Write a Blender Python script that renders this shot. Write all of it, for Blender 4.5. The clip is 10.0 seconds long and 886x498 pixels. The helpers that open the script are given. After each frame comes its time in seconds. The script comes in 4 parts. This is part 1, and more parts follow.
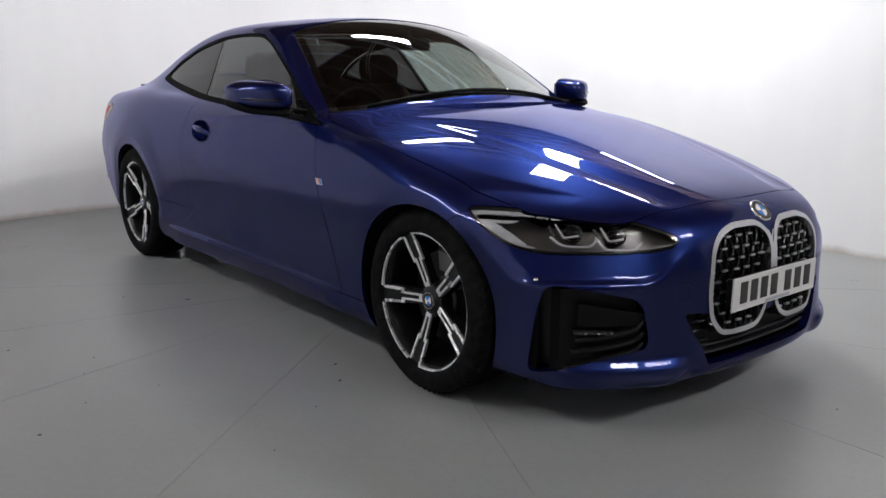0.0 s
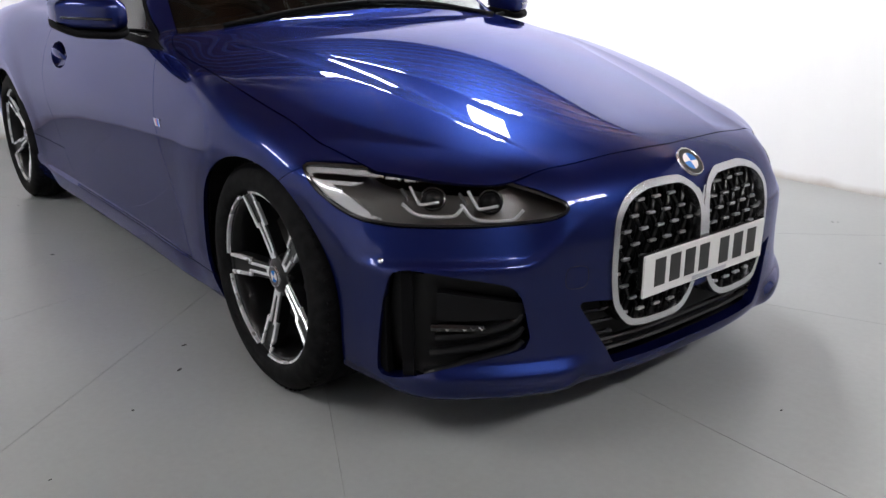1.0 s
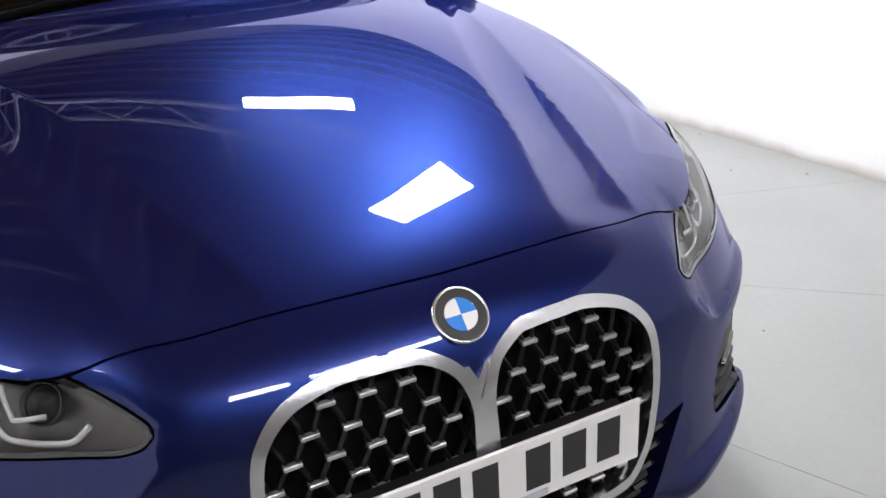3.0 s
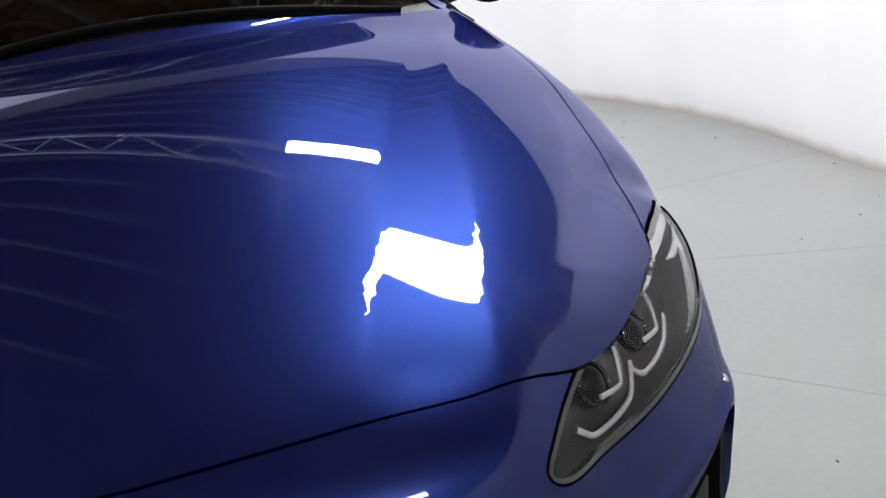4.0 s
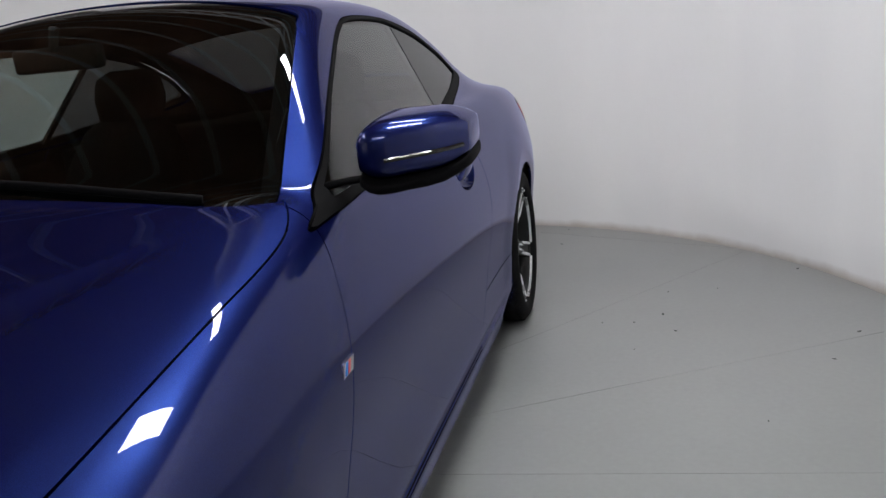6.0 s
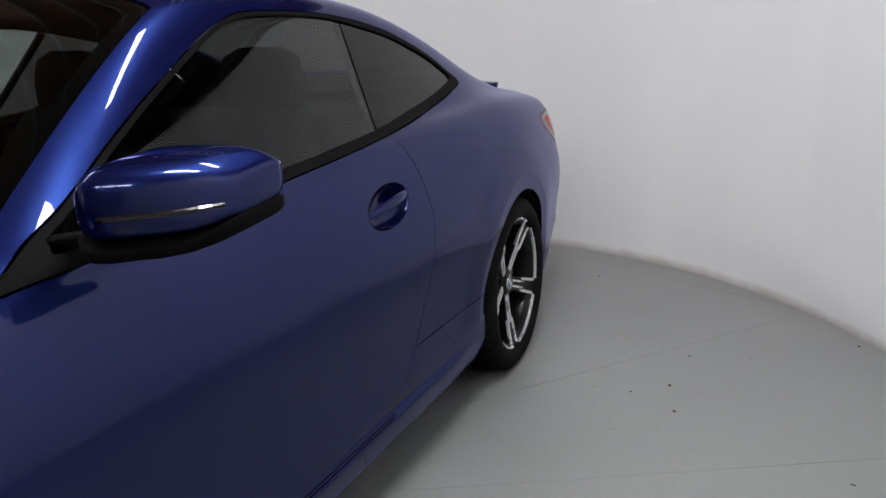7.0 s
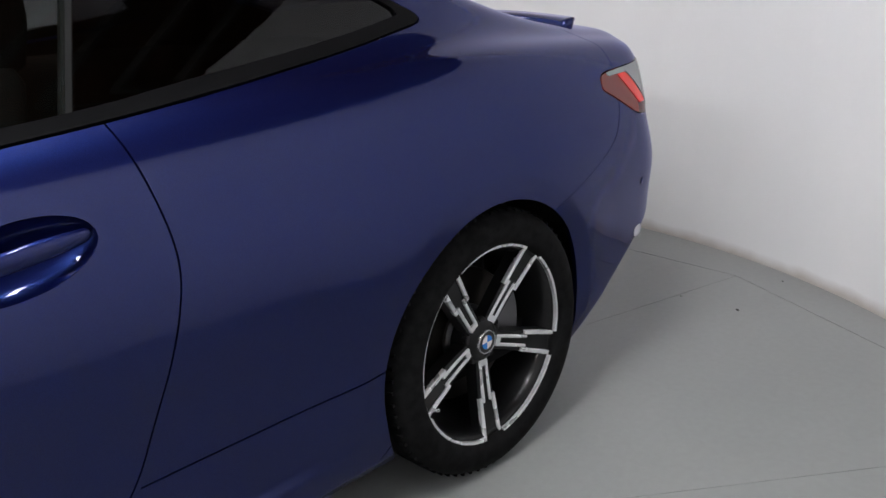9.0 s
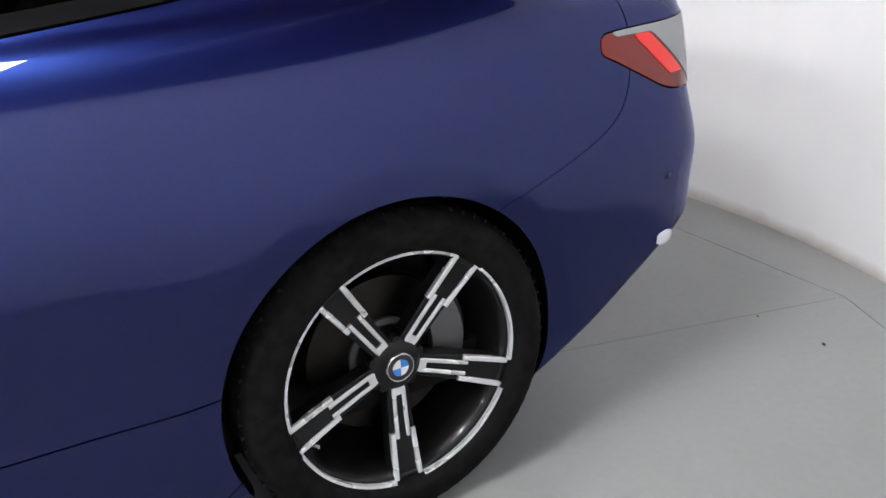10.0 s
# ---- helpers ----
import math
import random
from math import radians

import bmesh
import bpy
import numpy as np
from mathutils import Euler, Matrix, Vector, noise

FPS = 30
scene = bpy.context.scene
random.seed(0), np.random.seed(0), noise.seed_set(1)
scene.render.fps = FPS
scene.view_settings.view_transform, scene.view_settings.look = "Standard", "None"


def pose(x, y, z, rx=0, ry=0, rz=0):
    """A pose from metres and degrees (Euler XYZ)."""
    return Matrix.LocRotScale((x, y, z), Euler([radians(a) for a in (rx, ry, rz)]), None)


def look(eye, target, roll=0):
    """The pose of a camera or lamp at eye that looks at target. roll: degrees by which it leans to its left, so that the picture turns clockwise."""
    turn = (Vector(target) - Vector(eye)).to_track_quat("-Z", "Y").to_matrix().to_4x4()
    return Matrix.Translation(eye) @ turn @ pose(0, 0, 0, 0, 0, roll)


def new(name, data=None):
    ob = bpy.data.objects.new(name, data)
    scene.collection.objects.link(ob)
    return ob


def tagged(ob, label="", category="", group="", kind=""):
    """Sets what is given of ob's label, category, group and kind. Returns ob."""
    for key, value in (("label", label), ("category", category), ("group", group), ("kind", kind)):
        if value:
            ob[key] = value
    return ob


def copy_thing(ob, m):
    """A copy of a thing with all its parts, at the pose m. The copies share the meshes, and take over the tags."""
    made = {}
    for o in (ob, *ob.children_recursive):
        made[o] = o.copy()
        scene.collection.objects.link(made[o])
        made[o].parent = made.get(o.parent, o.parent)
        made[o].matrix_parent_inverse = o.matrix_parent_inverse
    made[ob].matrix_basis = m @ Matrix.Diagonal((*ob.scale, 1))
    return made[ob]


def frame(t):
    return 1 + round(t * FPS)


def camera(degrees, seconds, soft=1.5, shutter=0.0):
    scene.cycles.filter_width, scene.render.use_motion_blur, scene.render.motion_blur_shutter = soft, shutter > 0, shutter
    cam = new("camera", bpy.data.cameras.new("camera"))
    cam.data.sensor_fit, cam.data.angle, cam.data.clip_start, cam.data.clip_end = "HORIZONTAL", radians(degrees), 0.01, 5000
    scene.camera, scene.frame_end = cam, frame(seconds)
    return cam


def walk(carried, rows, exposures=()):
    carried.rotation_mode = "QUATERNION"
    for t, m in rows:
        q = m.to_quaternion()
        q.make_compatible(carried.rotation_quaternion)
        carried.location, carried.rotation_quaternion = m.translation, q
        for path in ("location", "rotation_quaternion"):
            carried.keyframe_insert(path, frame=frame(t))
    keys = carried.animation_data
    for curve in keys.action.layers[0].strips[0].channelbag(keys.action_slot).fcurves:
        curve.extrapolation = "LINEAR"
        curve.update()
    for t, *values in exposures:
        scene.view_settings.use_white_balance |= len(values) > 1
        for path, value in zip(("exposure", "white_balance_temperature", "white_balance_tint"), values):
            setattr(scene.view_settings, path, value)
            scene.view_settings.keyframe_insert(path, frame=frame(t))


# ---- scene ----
cam = camera(56.8, 10.0)
PATH = [
    (0, (2.204, -2.547, 1.125), (0.685, -1.317, 0.7), 0.2),
    (0.5, (2.092, -2.19, 1.141), (0.6, -0.968, 0.612), 0.5),
    (1, (2.002, -1.796, 1.134), (0.511, -0.623, 0.499), -0.5),
    (1.5, (1.883, -1.459, 1.134), (0.359, -0.382, 0.413), -1.7),
    (2, (1.767, -1.136, 1.207), (0.255, -0.083, 0.428), -0.4),
    (2.5, (1.738, -0.789, 1.205), (0.13, 0.08, 0.393), -2.6),
    (3, (1.659, -0.456, 1.205), (0.005, 0.344, 0.414), -3.6),
    (3.2, (1.63, -0.32, 1.184), (-0.066, 0.436, 0.44), -3.0),
    (4.3, (1.341, 0.36, 1.204), (-0.487, 0.643, 0.443), -7.7),
    (4.5, (1.284, 0.472, 1.194), (-0.562, 0.718, 0.464), -6.4),
    (5, (1.064, 0.771, 1.183), (-0.819, 0.861, 0.517), -6.6),
    (5.5, (0.852, 1.127, 1.219), (-1.031, 0.855, 0.601), -6.9),
    (6, (0.589, 1.385, 1.2), (-1.292, 0.905, 0.72), -5.5),
    (6.2, (0.475, 1.478, 1.194), (-1.398, 0.955, 0.729), -4.6),
    (7.3, (-0.248, 1.858, 1.248), (-1.992, 1.024, 0.735), -0.2),
    (7.5, (-0.402, 1.881, 1.244), (-2.137, 1.026, 0.738), 0.5),
    (8, (-0.753, 1.958, 1.25), (-2.433, 0.984, 0.77), -1.2),
    (8.5, (-1.132, 2.033, 1.251), (-2.62, 0.818, 0.694), -2.4),
    (9, (-1.501, 2.027, 1.191), (-2.853, 0.706, 0.537), -2.0),
    (9.5, (-1.871, 2.022, 1.154), (-3.066, 0.596, 0.423), -2.3),
    (10, (-2.225, 2.081, 1.144), (-3.167, 0.489, 0.383), -2.1),
]
EXPOSURES = [(0, -1.05), (0.5, -0.9), (1.2, -0.45), (2, -0.15), (3.2, -0.4), (4.3, -0.9), (5, -1.35), (6, -1.6), (7.5, -1.55), (8.5, -1.35), (9.2, -1.25), (10, -0.7)]
walk(cam, [(t, look(eye, target, roll)) for t, eye, target, roll in PATH], EXPOSURES)

# ---------------------------------------------------------------- light
world = bpy.data.worlds.new("world")
scene.world = world
world.use_nodes = True
world.node_tree.nodes["Background"].inputs[0].default_value = (0.75, 0.8, 1.0, 1)
world.node_tree.nodes["Background"].inputs[1].default_value = 0.05


# ---------------------------------------------------------------- materials
def material(name, color=(0.5, 0.5, 0.5), rough=0.5, metal=0.0, coat=0.0, coat_rough=0.03, emit=0.0, trans=0.0, ior=1.5, spec=0.5):
    m = bpy.data.materials.new(name)
    m.use_nodes = True
    b = m.node_tree.nodes["Principled BSDF"]
    b.inputs["Base Color"].default_value = (*color, 1)
    b.inputs["Roughness"].default_value = rough
    b.inputs["Metallic"].default_value = metal
    b.inputs["Coat Weight"].default_value = coat
    b.inputs["Coat Roughness"].default_value = coat_rough
    b.inputs["Transmission Weight"].default_value = trans
    b.inputs["IOR"].default_value = ior
    b.inputs["Specular IOR Level"].default_value = spec
    if emit:
        b.inputs["Emission Color"].default_value = (*color, 1)
        b.inputs["Emission Strength"].default_value = emit
    return m


def bsdf(m):
    return m.node_tree.nodes["Principled BSDF"]


black_gloss = material("black_gloss", (0.008, 0.008, 0.009), 0.12, 0.0, 0.5)
grille_bar_black = material("grille_bar_black", (0.005, 0.005, 0.0055), 0.28, spec=0.3)
vent_black = material("satin_black_vent", (0.004, 0.004, 0.0045), 0.42, spec=0.14)
black_plastic = material("black_plastic", (0.008, 0.008, 0.0085), 0.5, spec=0.25)
rubber = material("tyre_rubber", (0.006, 0.006, 0.0063), 0.75, spec=0.06)
chrome = material("chrome", (0.75, 0.75, 0.77), 0.18, 1.0)
alloy = material("machined_alloy", (0.8, 0.81, 0.82), 0.3, 0.6)
dark_alloy = material("dark_alloy", (0.006, 0.006, 0.0065), 0.3, 0.0, 0.1, spec=0.2)
white_wall = material("white_wall_paint", (0.81, 0.81, 0.82), 0.8)
floor_paint = material("grey_floor_paint", (0.245, 0.25, 0.245), 0.3)
joint_dark = material("dark_joint", (0.19, 0.19, 0.185), 0.8)
speck_dark = material("dark_speck", (0.03, 0.03, 0.03), 0.8)
hall_wall = material("hall_wall", (0.33, 0.32, 0.31), 0.8)
roof_dark = material("roof_sheet", (0.05, 0.035, 0.03), 0.7)
rib_pale = material("pale_roof_rib", (0.3, 0.29, 0.28), 0.6)
stud_grey = material("grille_stud_grey", (0.4, 0.4, 0.41), 0.35, 0.8)
truss_grey = material("truss_steel", (0.85, 0.85, 0.86), 0.5)
lamp_white = material("lamp_diffuser", (0.98, 0.98, 1.0), 0.5, emit=190.0)
# emission of the unseen softboxes added to light the studio
fill_white = material("fill_diffuser", (0.98, 0.975, 1.0), 0.5, emit=80.0)
satin = material("satin_chrome", (0.62, 0.62, 0.64), 0.24, 1.0)
lining = material("dark_cabin_lining", (0.008, 0.008, 0.0085), 0.85, spec=0.1)
grille_black = material("grille_black", (0.004, 0.004, 0.0045), 0.6, spec=0.03)
leather = material("black_leather", (0.004, 0.004, 0.0045), 0.75, spec=0.05)
disc_steel = material("brake_disc_steel", (0.03, 0.027, 0.025), 0.4, 1.0)
lamp_bowl = material("smoked_silver_bowl", (0.12, 0.116, 0.112), 0.34, 1.0)
caliper_alloy = material("caliper_alloy", (0.13, 0.13, 0.135), 0.4, 0.5)
caliper_grey = material("caliper_grey", (0.05, 0.05, 0.052), 0.45, 0.4)
plate_white = material("plate_white", (0.6, 0.6, 0.59), 0.35)
plate_black = material("plate_black", (0.01, 0.01, 0.01), 0.4)
plate_grey = material("plate_grey", (0.35, 0.36, 0.4), 0.5)
badge_blue = material("badge_blue", (0.03, 0.2, 0.62), 0.25, coat=1.0)
badge_white = material("badge_white", (0.75, 0.75, 0.75), 0.25, coat=1.0)
badge_red = material("badge_red", (0.5, 0.03, 0.03), 0.3, coat=1.0)
lamp_clear = material("lamp_light_guide", (0.34, 0.345, 0.35), 0.2, coat=1.0)
reflector_pale = material("pale_reflector", (0.6, 0.6, 0.66), 0.2, coat=0.5)
tail_red = material("tail_red", (0.15, 0.014, 0.011), 0.16, spec=0.35)
tail_bright = material("tail_bright_red", (0.7, 0.03, 0.025), 0.2, spec=0.4)
tail_smoke = material("tail_smoke", (0.22, 0.23, 0.235), 0.14, spec=0.4)


def clear_glass(name, tint, gloss=1.0, least=0.04):
    """Thin glass: lets tinted light straight through and mirrors by Fresnel."""
    m = bpy.data.materials.new(name)
    m.use_nodes = True
    n, l = m.node_tree.nodes, m.node_tree.links
    n.clear()
    out, mix, fres = n.new("ShaderNodeOutputMaterial"), n.new("ShaderNodeMixShader"), n.new("ShaderNodeLayerWeight")
    see, shine = n.new("ShaderNodeBsdfTransparent"), n.new("ShaderNodeBsdfGlossy")
    see.inputs["Color"].default_value = (*tint, 1)
    shine.inputs["Roughness"].default_value = 0.0
    shine.inputs["Color"].default_value = (gloss, gloss, gloss, 1)
    fres.inputs["Blend"].default_value = 0.5
    power, scale = n.new("ShaderNodeMath"), n.new("ShaderNodeMath")
    power.operation, scale.operation = "POWER", "MULTIPLY_ADD"
    power.inputs[1].default_value, scale.inputs[1].default_value, scale.inputs[2].default_value = 5.0, 1 - least, least
    l.new(fres.outputs["Facing"], power.inputs[0])
    l.new(power.outputs[0], scale.inputs[0])
    l.new(scale.outputs[0], mix.inputs[0])
    l.new(see.outputs[0], mix.inputs[1])
    l.new(shine.outputs[0], mix.inputs[2])
    l.new(mix.outputs[0], out.inputs[0])
    return m


def lacquer(name, flake, deep, rough):
    """Metallic base under a clear coat: a dark blue sheen without rim whitening, and a mirror by Fresnel on top."""
    m = clear_glass(name, flake, 1.0, 0.042)
    next(k for k in m.node_tree.nodes if k.type == "BSDF_GLOSSY").inputs["Color"].default_value = (0.66, 0.66, 0.9, 1)
    n, l = m.node_tree.nodes, m.node_tree.links
    mix = next(k for k in n if k.type == "MIX_SHADER")
    sheen, body, blend = n.new("ShaderNodeBsdfGlossy"), n.new("ShaderNodeBsdfGlossy"), n.new("ShaderNodeMixShader")
    tc, nz, rp = n.new("ShaderNodeTexCoord"), n.new("ShaderNodeTexNoise"), n.new("ShaderNodeValToRGB")
    nz.inputs["Scale"].default_value, nz.inputs["Detail"].default_value = 900.0, 1.0
    rp.color_ramp.elements[0].position, rp.color_ramp.elements[1].position = 0.3, 0.7
    rp.color_ramp.elements[0].color, rp.color_ramp.elements[1].color = (*[0.8 * c for c in flake], 1), (*[1.2 * c for c in flake], 1)
    l.new(tc.outputs["Object"], nz.inputs[0])
    l.new(nz.outputs["Fac"], rp.inputs[0])
    l.new(rp.outputs[0], sheen.inputs["Color"])
    sheen.inputs["Roughness"].default_value = rough
    body.inputs["Color"].default_value, body.inputs["Roughness"].default_value = (*deep, 1), 0.62
    blend.inputs[0].default_value = 0.6
    l.new(body.outputs[0], blend.inputs[1])
    l.new(sheen.outputs[0], blend.inputs[2])
    l.new(blend.outputs[0], mix.inputs[1])
    return m


paint = lacquer("blue_metallic_paint", (0.0105, 0.0235, 0.105), (0.0055, 0.0036, 0.056), 0.36)
glass = clear_glass("green_tinted_glass", (0.58, 0.64, 0.615), 0.85, 0.04)
screen_glass = clear_glass("dark_windscreen_glass", (0.36, 0.4, 0.38), 1.0, 0.04)
privacy_glass = clear_glass("dark_privacy_glass", (0.12, 0.12, 0.125), 0.6, 0.04)
lens_glass = clear_glass("clear_lens", (0.95, 0.95, 0.95), 0.7, 0.022)
clear_back = bpy.data.materials.new("clear_inner_face")
clear_back.use_nodes = True
clear_back.node_tree.nodes.clear()
clear_back.node_tree.links.new(clear_back.node_tree.nodes.new("ShaderNodeBsdfTransparent").outputs[0], clear_back.node_tree.nodes.new("ShaderNodeOutputMaterial").inputs[0])


def ramp_noise(m, scale, lo, hi, detail=4.0, target="Base Color", coords="Object", stretch=(1, 1, 1), low=0.35, high=0.65):
    """Drives an input of the material with cloudy noise between two values."""
    n, l = m.node_tree.nodes, m.node_tree.links
    tc, mp, nz, rp = n.new("ShaderNodeTexCoord"), n.new("ShaderNodeMapping"), n.new("ShaderNodeTexNoise"), n.new("ShaderNodeValToRGB")
    mp.inputs["Scale"].default_value = stretch
    nz.inputs["Scale"].default_value, nz.inputs["Detail"].default_value = scale, detail
    rp.color_ramp.elements[0].position, rp.color_ramp.elements[1].position = low, high
    as_color = lambda v: (*v, 1) if isinstance(v, tuple) else (v, v, v, 1)  # noqa: E731
    rp.color_ramp.elements[0].color, rp.color_ramp.elements[1].color = as_color(lo), as_color(hi)
    l.new(tc.outputs[coords], mp.inputs[0])
    l.new(mp.outputs[0], nz.inputs[0])
    l.new(nz.outputs["Fac"], rp.inputs[0])
    if target:
        l.new(rp.outputs[0], bsdf(m).inputs[target])
    return rp


def bumpy(m, scale, strength, distance=0.002):
    n, l = m.node_tree.nodes, m.node_tree.links
    tc, nz, bp = n.new("ShaderNodeTexCoord"), n.new("ShaderNodeTexNoise"), n.new("ShaderNodeBump")
    nz.inputs["Scale"].default_value, nz.inputs["Detail"].default_value = scale, 5.0
    bp.inputs["Strength"].default_value, bp.inputs["Distance"].default_value = strength, distance
    l.new(tc.outputs["Object"], nz.inputs[0])
    l.new(nz.outputs["Fac"], bp.inputs["Height"])
    l.new(bp.outputs[0], bsdf(m).inputs["Normal"])


def mixed(m, a, b, fac, mode="MIX"):
    """Base colour from two colour sockets and a factor socket or number."""
    n, l = m.node_tree.nodes, m.node_tree.links
    mx = n.new("ShaderNodeMix")
    mx.data_type, mx.blend_type = "RGBA", mode
    if isinstance(fac, float):
        mx.inputs[0].default_value = fac
    else:
        l.new(fac, mx.inputs[0])
    l.new(a, mx.inputs[6])
    l.new(b, mx.inputs[7])
    return mx.outputs[2]


# floor: blotchy grey paint with fine grain and worn, shinier patches
big = ramp_noise(floor_paint, 1.1, (0.228, 0.238, 0.235), (0.285, 0.292, 0.286), 6.0, None, low=0.2, high=0.8)
fine = ramp_noise(floor_paint, 45.0, (0.93, 0.93, 0.93), (1.0, 1.0, 1.0), 3.0, None, low=0.25, high=0.75)
floor_paint.node_tree.links.new(mixed(floor_paint, big.outputs[0], fine.outputs[0], 1.0, "MULTIPLY"), bsdf(floor_paint).inputs["Base Color"])
ramp_noise(floor_paint, 1.5, 0.27, 0.34, 3.0, "Roughness", low=0.2, high=0.8)
bumpy(floor_paint, 35.0, 0.05)
# wall: brushed emulsion with a grubby brownish foot
brushed = ramp_noise(white_wall, 2.0, (0.80, 0.80, 0.81), (0.84, 0.84, 0.845), 6.0, None, stretch=(1, 1, 0.3))
nodes, links = white_wall.node_tree.nodes, white_wall.node_tree.links
tc, xyz, foot = nodes.new("ShaderNodeTexCoord"), nodes.new("ShaderNodeSeparateXYZ"), nodes.new("ShaderNodeValToRGB")
grime, add = nodes.new("ShaderNodeTexNoise"), nodes.new("ShaderNodeMath")
grime.inputs["Scale"].default_value, grime.inputs["Detail"].default_value = 6.0, 8.0
add.operation = "MULTIPLY_ADD"
add.inputs[1].default_value, add.inputs[2].default_value = 0.05, 0.0
links.new(tc.outputs["Object"], xyz.inputs[0])
links.new(tc.outputs["Object"], grime.inputs[0])
links.new(grime.outputs["Fac"], add.inputs[0])
links.new(xyz.outputs[2], add.inputs[2])
foot.color_ramp.elements[0].position, foot.color_ramp.elements[1].position = 0.03, 0.075
foot.color_ramp.elements[0].color, foot.color_ramp.elements[1].color = (0.62, 0.57, 0.53, 1), (1, 1, 1, 1)
links.new(add.outputs[0], foot.inputs[0])
links.new(mixed(white_wall, brushed.outputs[0], foot.outputs[0], 1.0, "MULTIPLY"), bsdf(white_wall).inputs["Base Color"])
bumpy(white_wall, 25.0, 0.06)
ramp_noise(roof_dark, 1.2, (0.19, 0.10, 0.06), (0.3, 0.165, 0.10), 4.0)
ramp_noise(rubber, 40.0, (0.004, 0.004, 0.0043), (0.009, 0.009, 0.0094), 3.0)
ramp_noise(leather, 30.0, (0.002, 0.002, 0.0022), (0.004, 0.004, 0.0042), 3.0)
bumpy(leather, 220.0, 0.15)
bumpy(black_plastic, 400.0, 0.08)
ramp_noise(disc_steel, 3.0, 0.28, 0.45, 3.0, "Roughness")
ramp_noise(alloy, 12.0, 0.26, 0.32, 2.0, "Roughness")


# ---------------------------------------------------------------- mesh helpers
def from_arrays(name, verts, faces, mats, parent=None, normals=None, smooth=True):
    """A mesh object from numpy arrays; normals are given corner by corner."""
    me = bpy.data.meshes.new(name)
    me.from_pydata(verts.tolist() if isinstance(verts, np.ndarray) else verts, [], faces.tolist() if isinstance(faces, np.ndarray) else faces)
    for m in mats if isinstance(mats, (list, tuple)) else [mats]:
        me.materials.append(m)
    me.polygons.foreach_set("use_smooth", [smooth] * len(me.polygons))
    if normals is not None:
        me.normals_split_custom_set(normals.tolist())
    me.update()
    ob = new(name, me)
    if parent:
        ob.parent = parent
    return ob


def part(name, bm, mat, parent=None, label="", smooth=False):
    me = bpy.data.meshes.new(name)
    bm.normal_update()
    bm.to_mesh(me)
    bm.free()
    me.materials.append(mat)
    if smooth:
        me.polygons.foreach_set("use_smooth", [True] * len(me.polygons))
    ob = new(name, me)
    if parent:
        ob.parent = parent
    return tagged(ob, label)


def empty(name, m=None):
    ob = new(name)
    ob.empty_display_size = 0.1
    if m is not None:
        ob.matrix_basis = m
    return ob


def box_bm(lo, hi, bevel=0.0, segs=2):
    bm = bmesh.new()
    bmesh.ops.create_cube(bm, size=1)
    for v in bm.verts:
        v.co = Vector([lo[i] + (v.co[i] + 0.5) * (hi[i] - lo[i]) for i in range(3)])
    if bevel:
        bmesh.ops.bevel(bm, geom=bm.edges[:], offset=bevel, segments=segs, affect="EDGES", profile=0.5)
    return bm


def lathe_bm(profile, n=64, closed=False):
    """Profile of (radius, y) turned about the y axis."""
    bm = bmesh.new()
    rings = [[bm.verts.new((r * math.cos(2 * math.pi * k / n), y, r * math.sin(2 * math.pi * k / n))) for k in range(n)] for r, y in profile]
    for a, b in zip(rings, rings[1:] + (rings[:1] if closed else [])):
        for k in range(n):
            bm.faces.new((a[k], a[(k + 1) % n], b[(k + 1) % n], b[k]))
    bmesh.ops.recalc_face_normals(bm, faces=bm.faces[:])
    return bm


def spline(*pts):
    """A natural cubic through (x, y) points, straight beyond its ends."""
    xs, ys = np.array(sorted(pts), float).T
    n, h = len(xs), np.diff(xs)
    a, r = np.eye(n), np.zeros(n)
    for i in range(1, n - 1):
        a[i, i - 1 : i + 2] = h[i - 1], 2 * (h[i - 1] + h[i]), h[i]
        r[i] = 6 * ((ys[i + 1] - ys[i]) / h[i] - (ys[i] - ys[i - 1]) / h[i - 1])
    m = np.linalg.solve(a, r)

    def f(x):
        x = np.asarray(x, float)
        c = np.clip(x, xs[0], xs[-1])
        i = np.clip(np.searchsorted(xs, c) - 1, 0, n - 2)
        u, v, g = xs[i + 1] - c, c - xs[i], h[i]
        y = (m[i] * u**3 + m[i + 1] * v**3) / (6 * g) + (ys[i] / g - m[i] * g / 6) * u + (ys[i + 1] / g - m[i + 1] * g / 6) * v
        lo, hi = (ys[1] - ys[0]) / h[0] - h[0] * m[1] / 6, (ys[-1] - ys[-2]) / h[-1] + h[-1] * m[-2] / 6
        return y + np.where(x < xs[0], (x - xs[0]) * lo, 0) + np.where(x > xs[-1], (x - xs[-1]) * hi, 0)

    return f


def smax(a, b, k):
    h = np.maximum(k - np.abs(a - b), 0) / k
    return np.maximum(a, b) + h**3 * k / 6


def smin(a, b, k):
    return -smax(-a, -b, k)


def knee(t, w):
    """0 below nought, t above, rounded over about w."""
    return 0.5 * (t + np.sqrt(t * t + w * w))


def step(t):
    t = np.clip(t, 0, 1)
    return t * t * t * (t * (6 * t - 15) + 10)


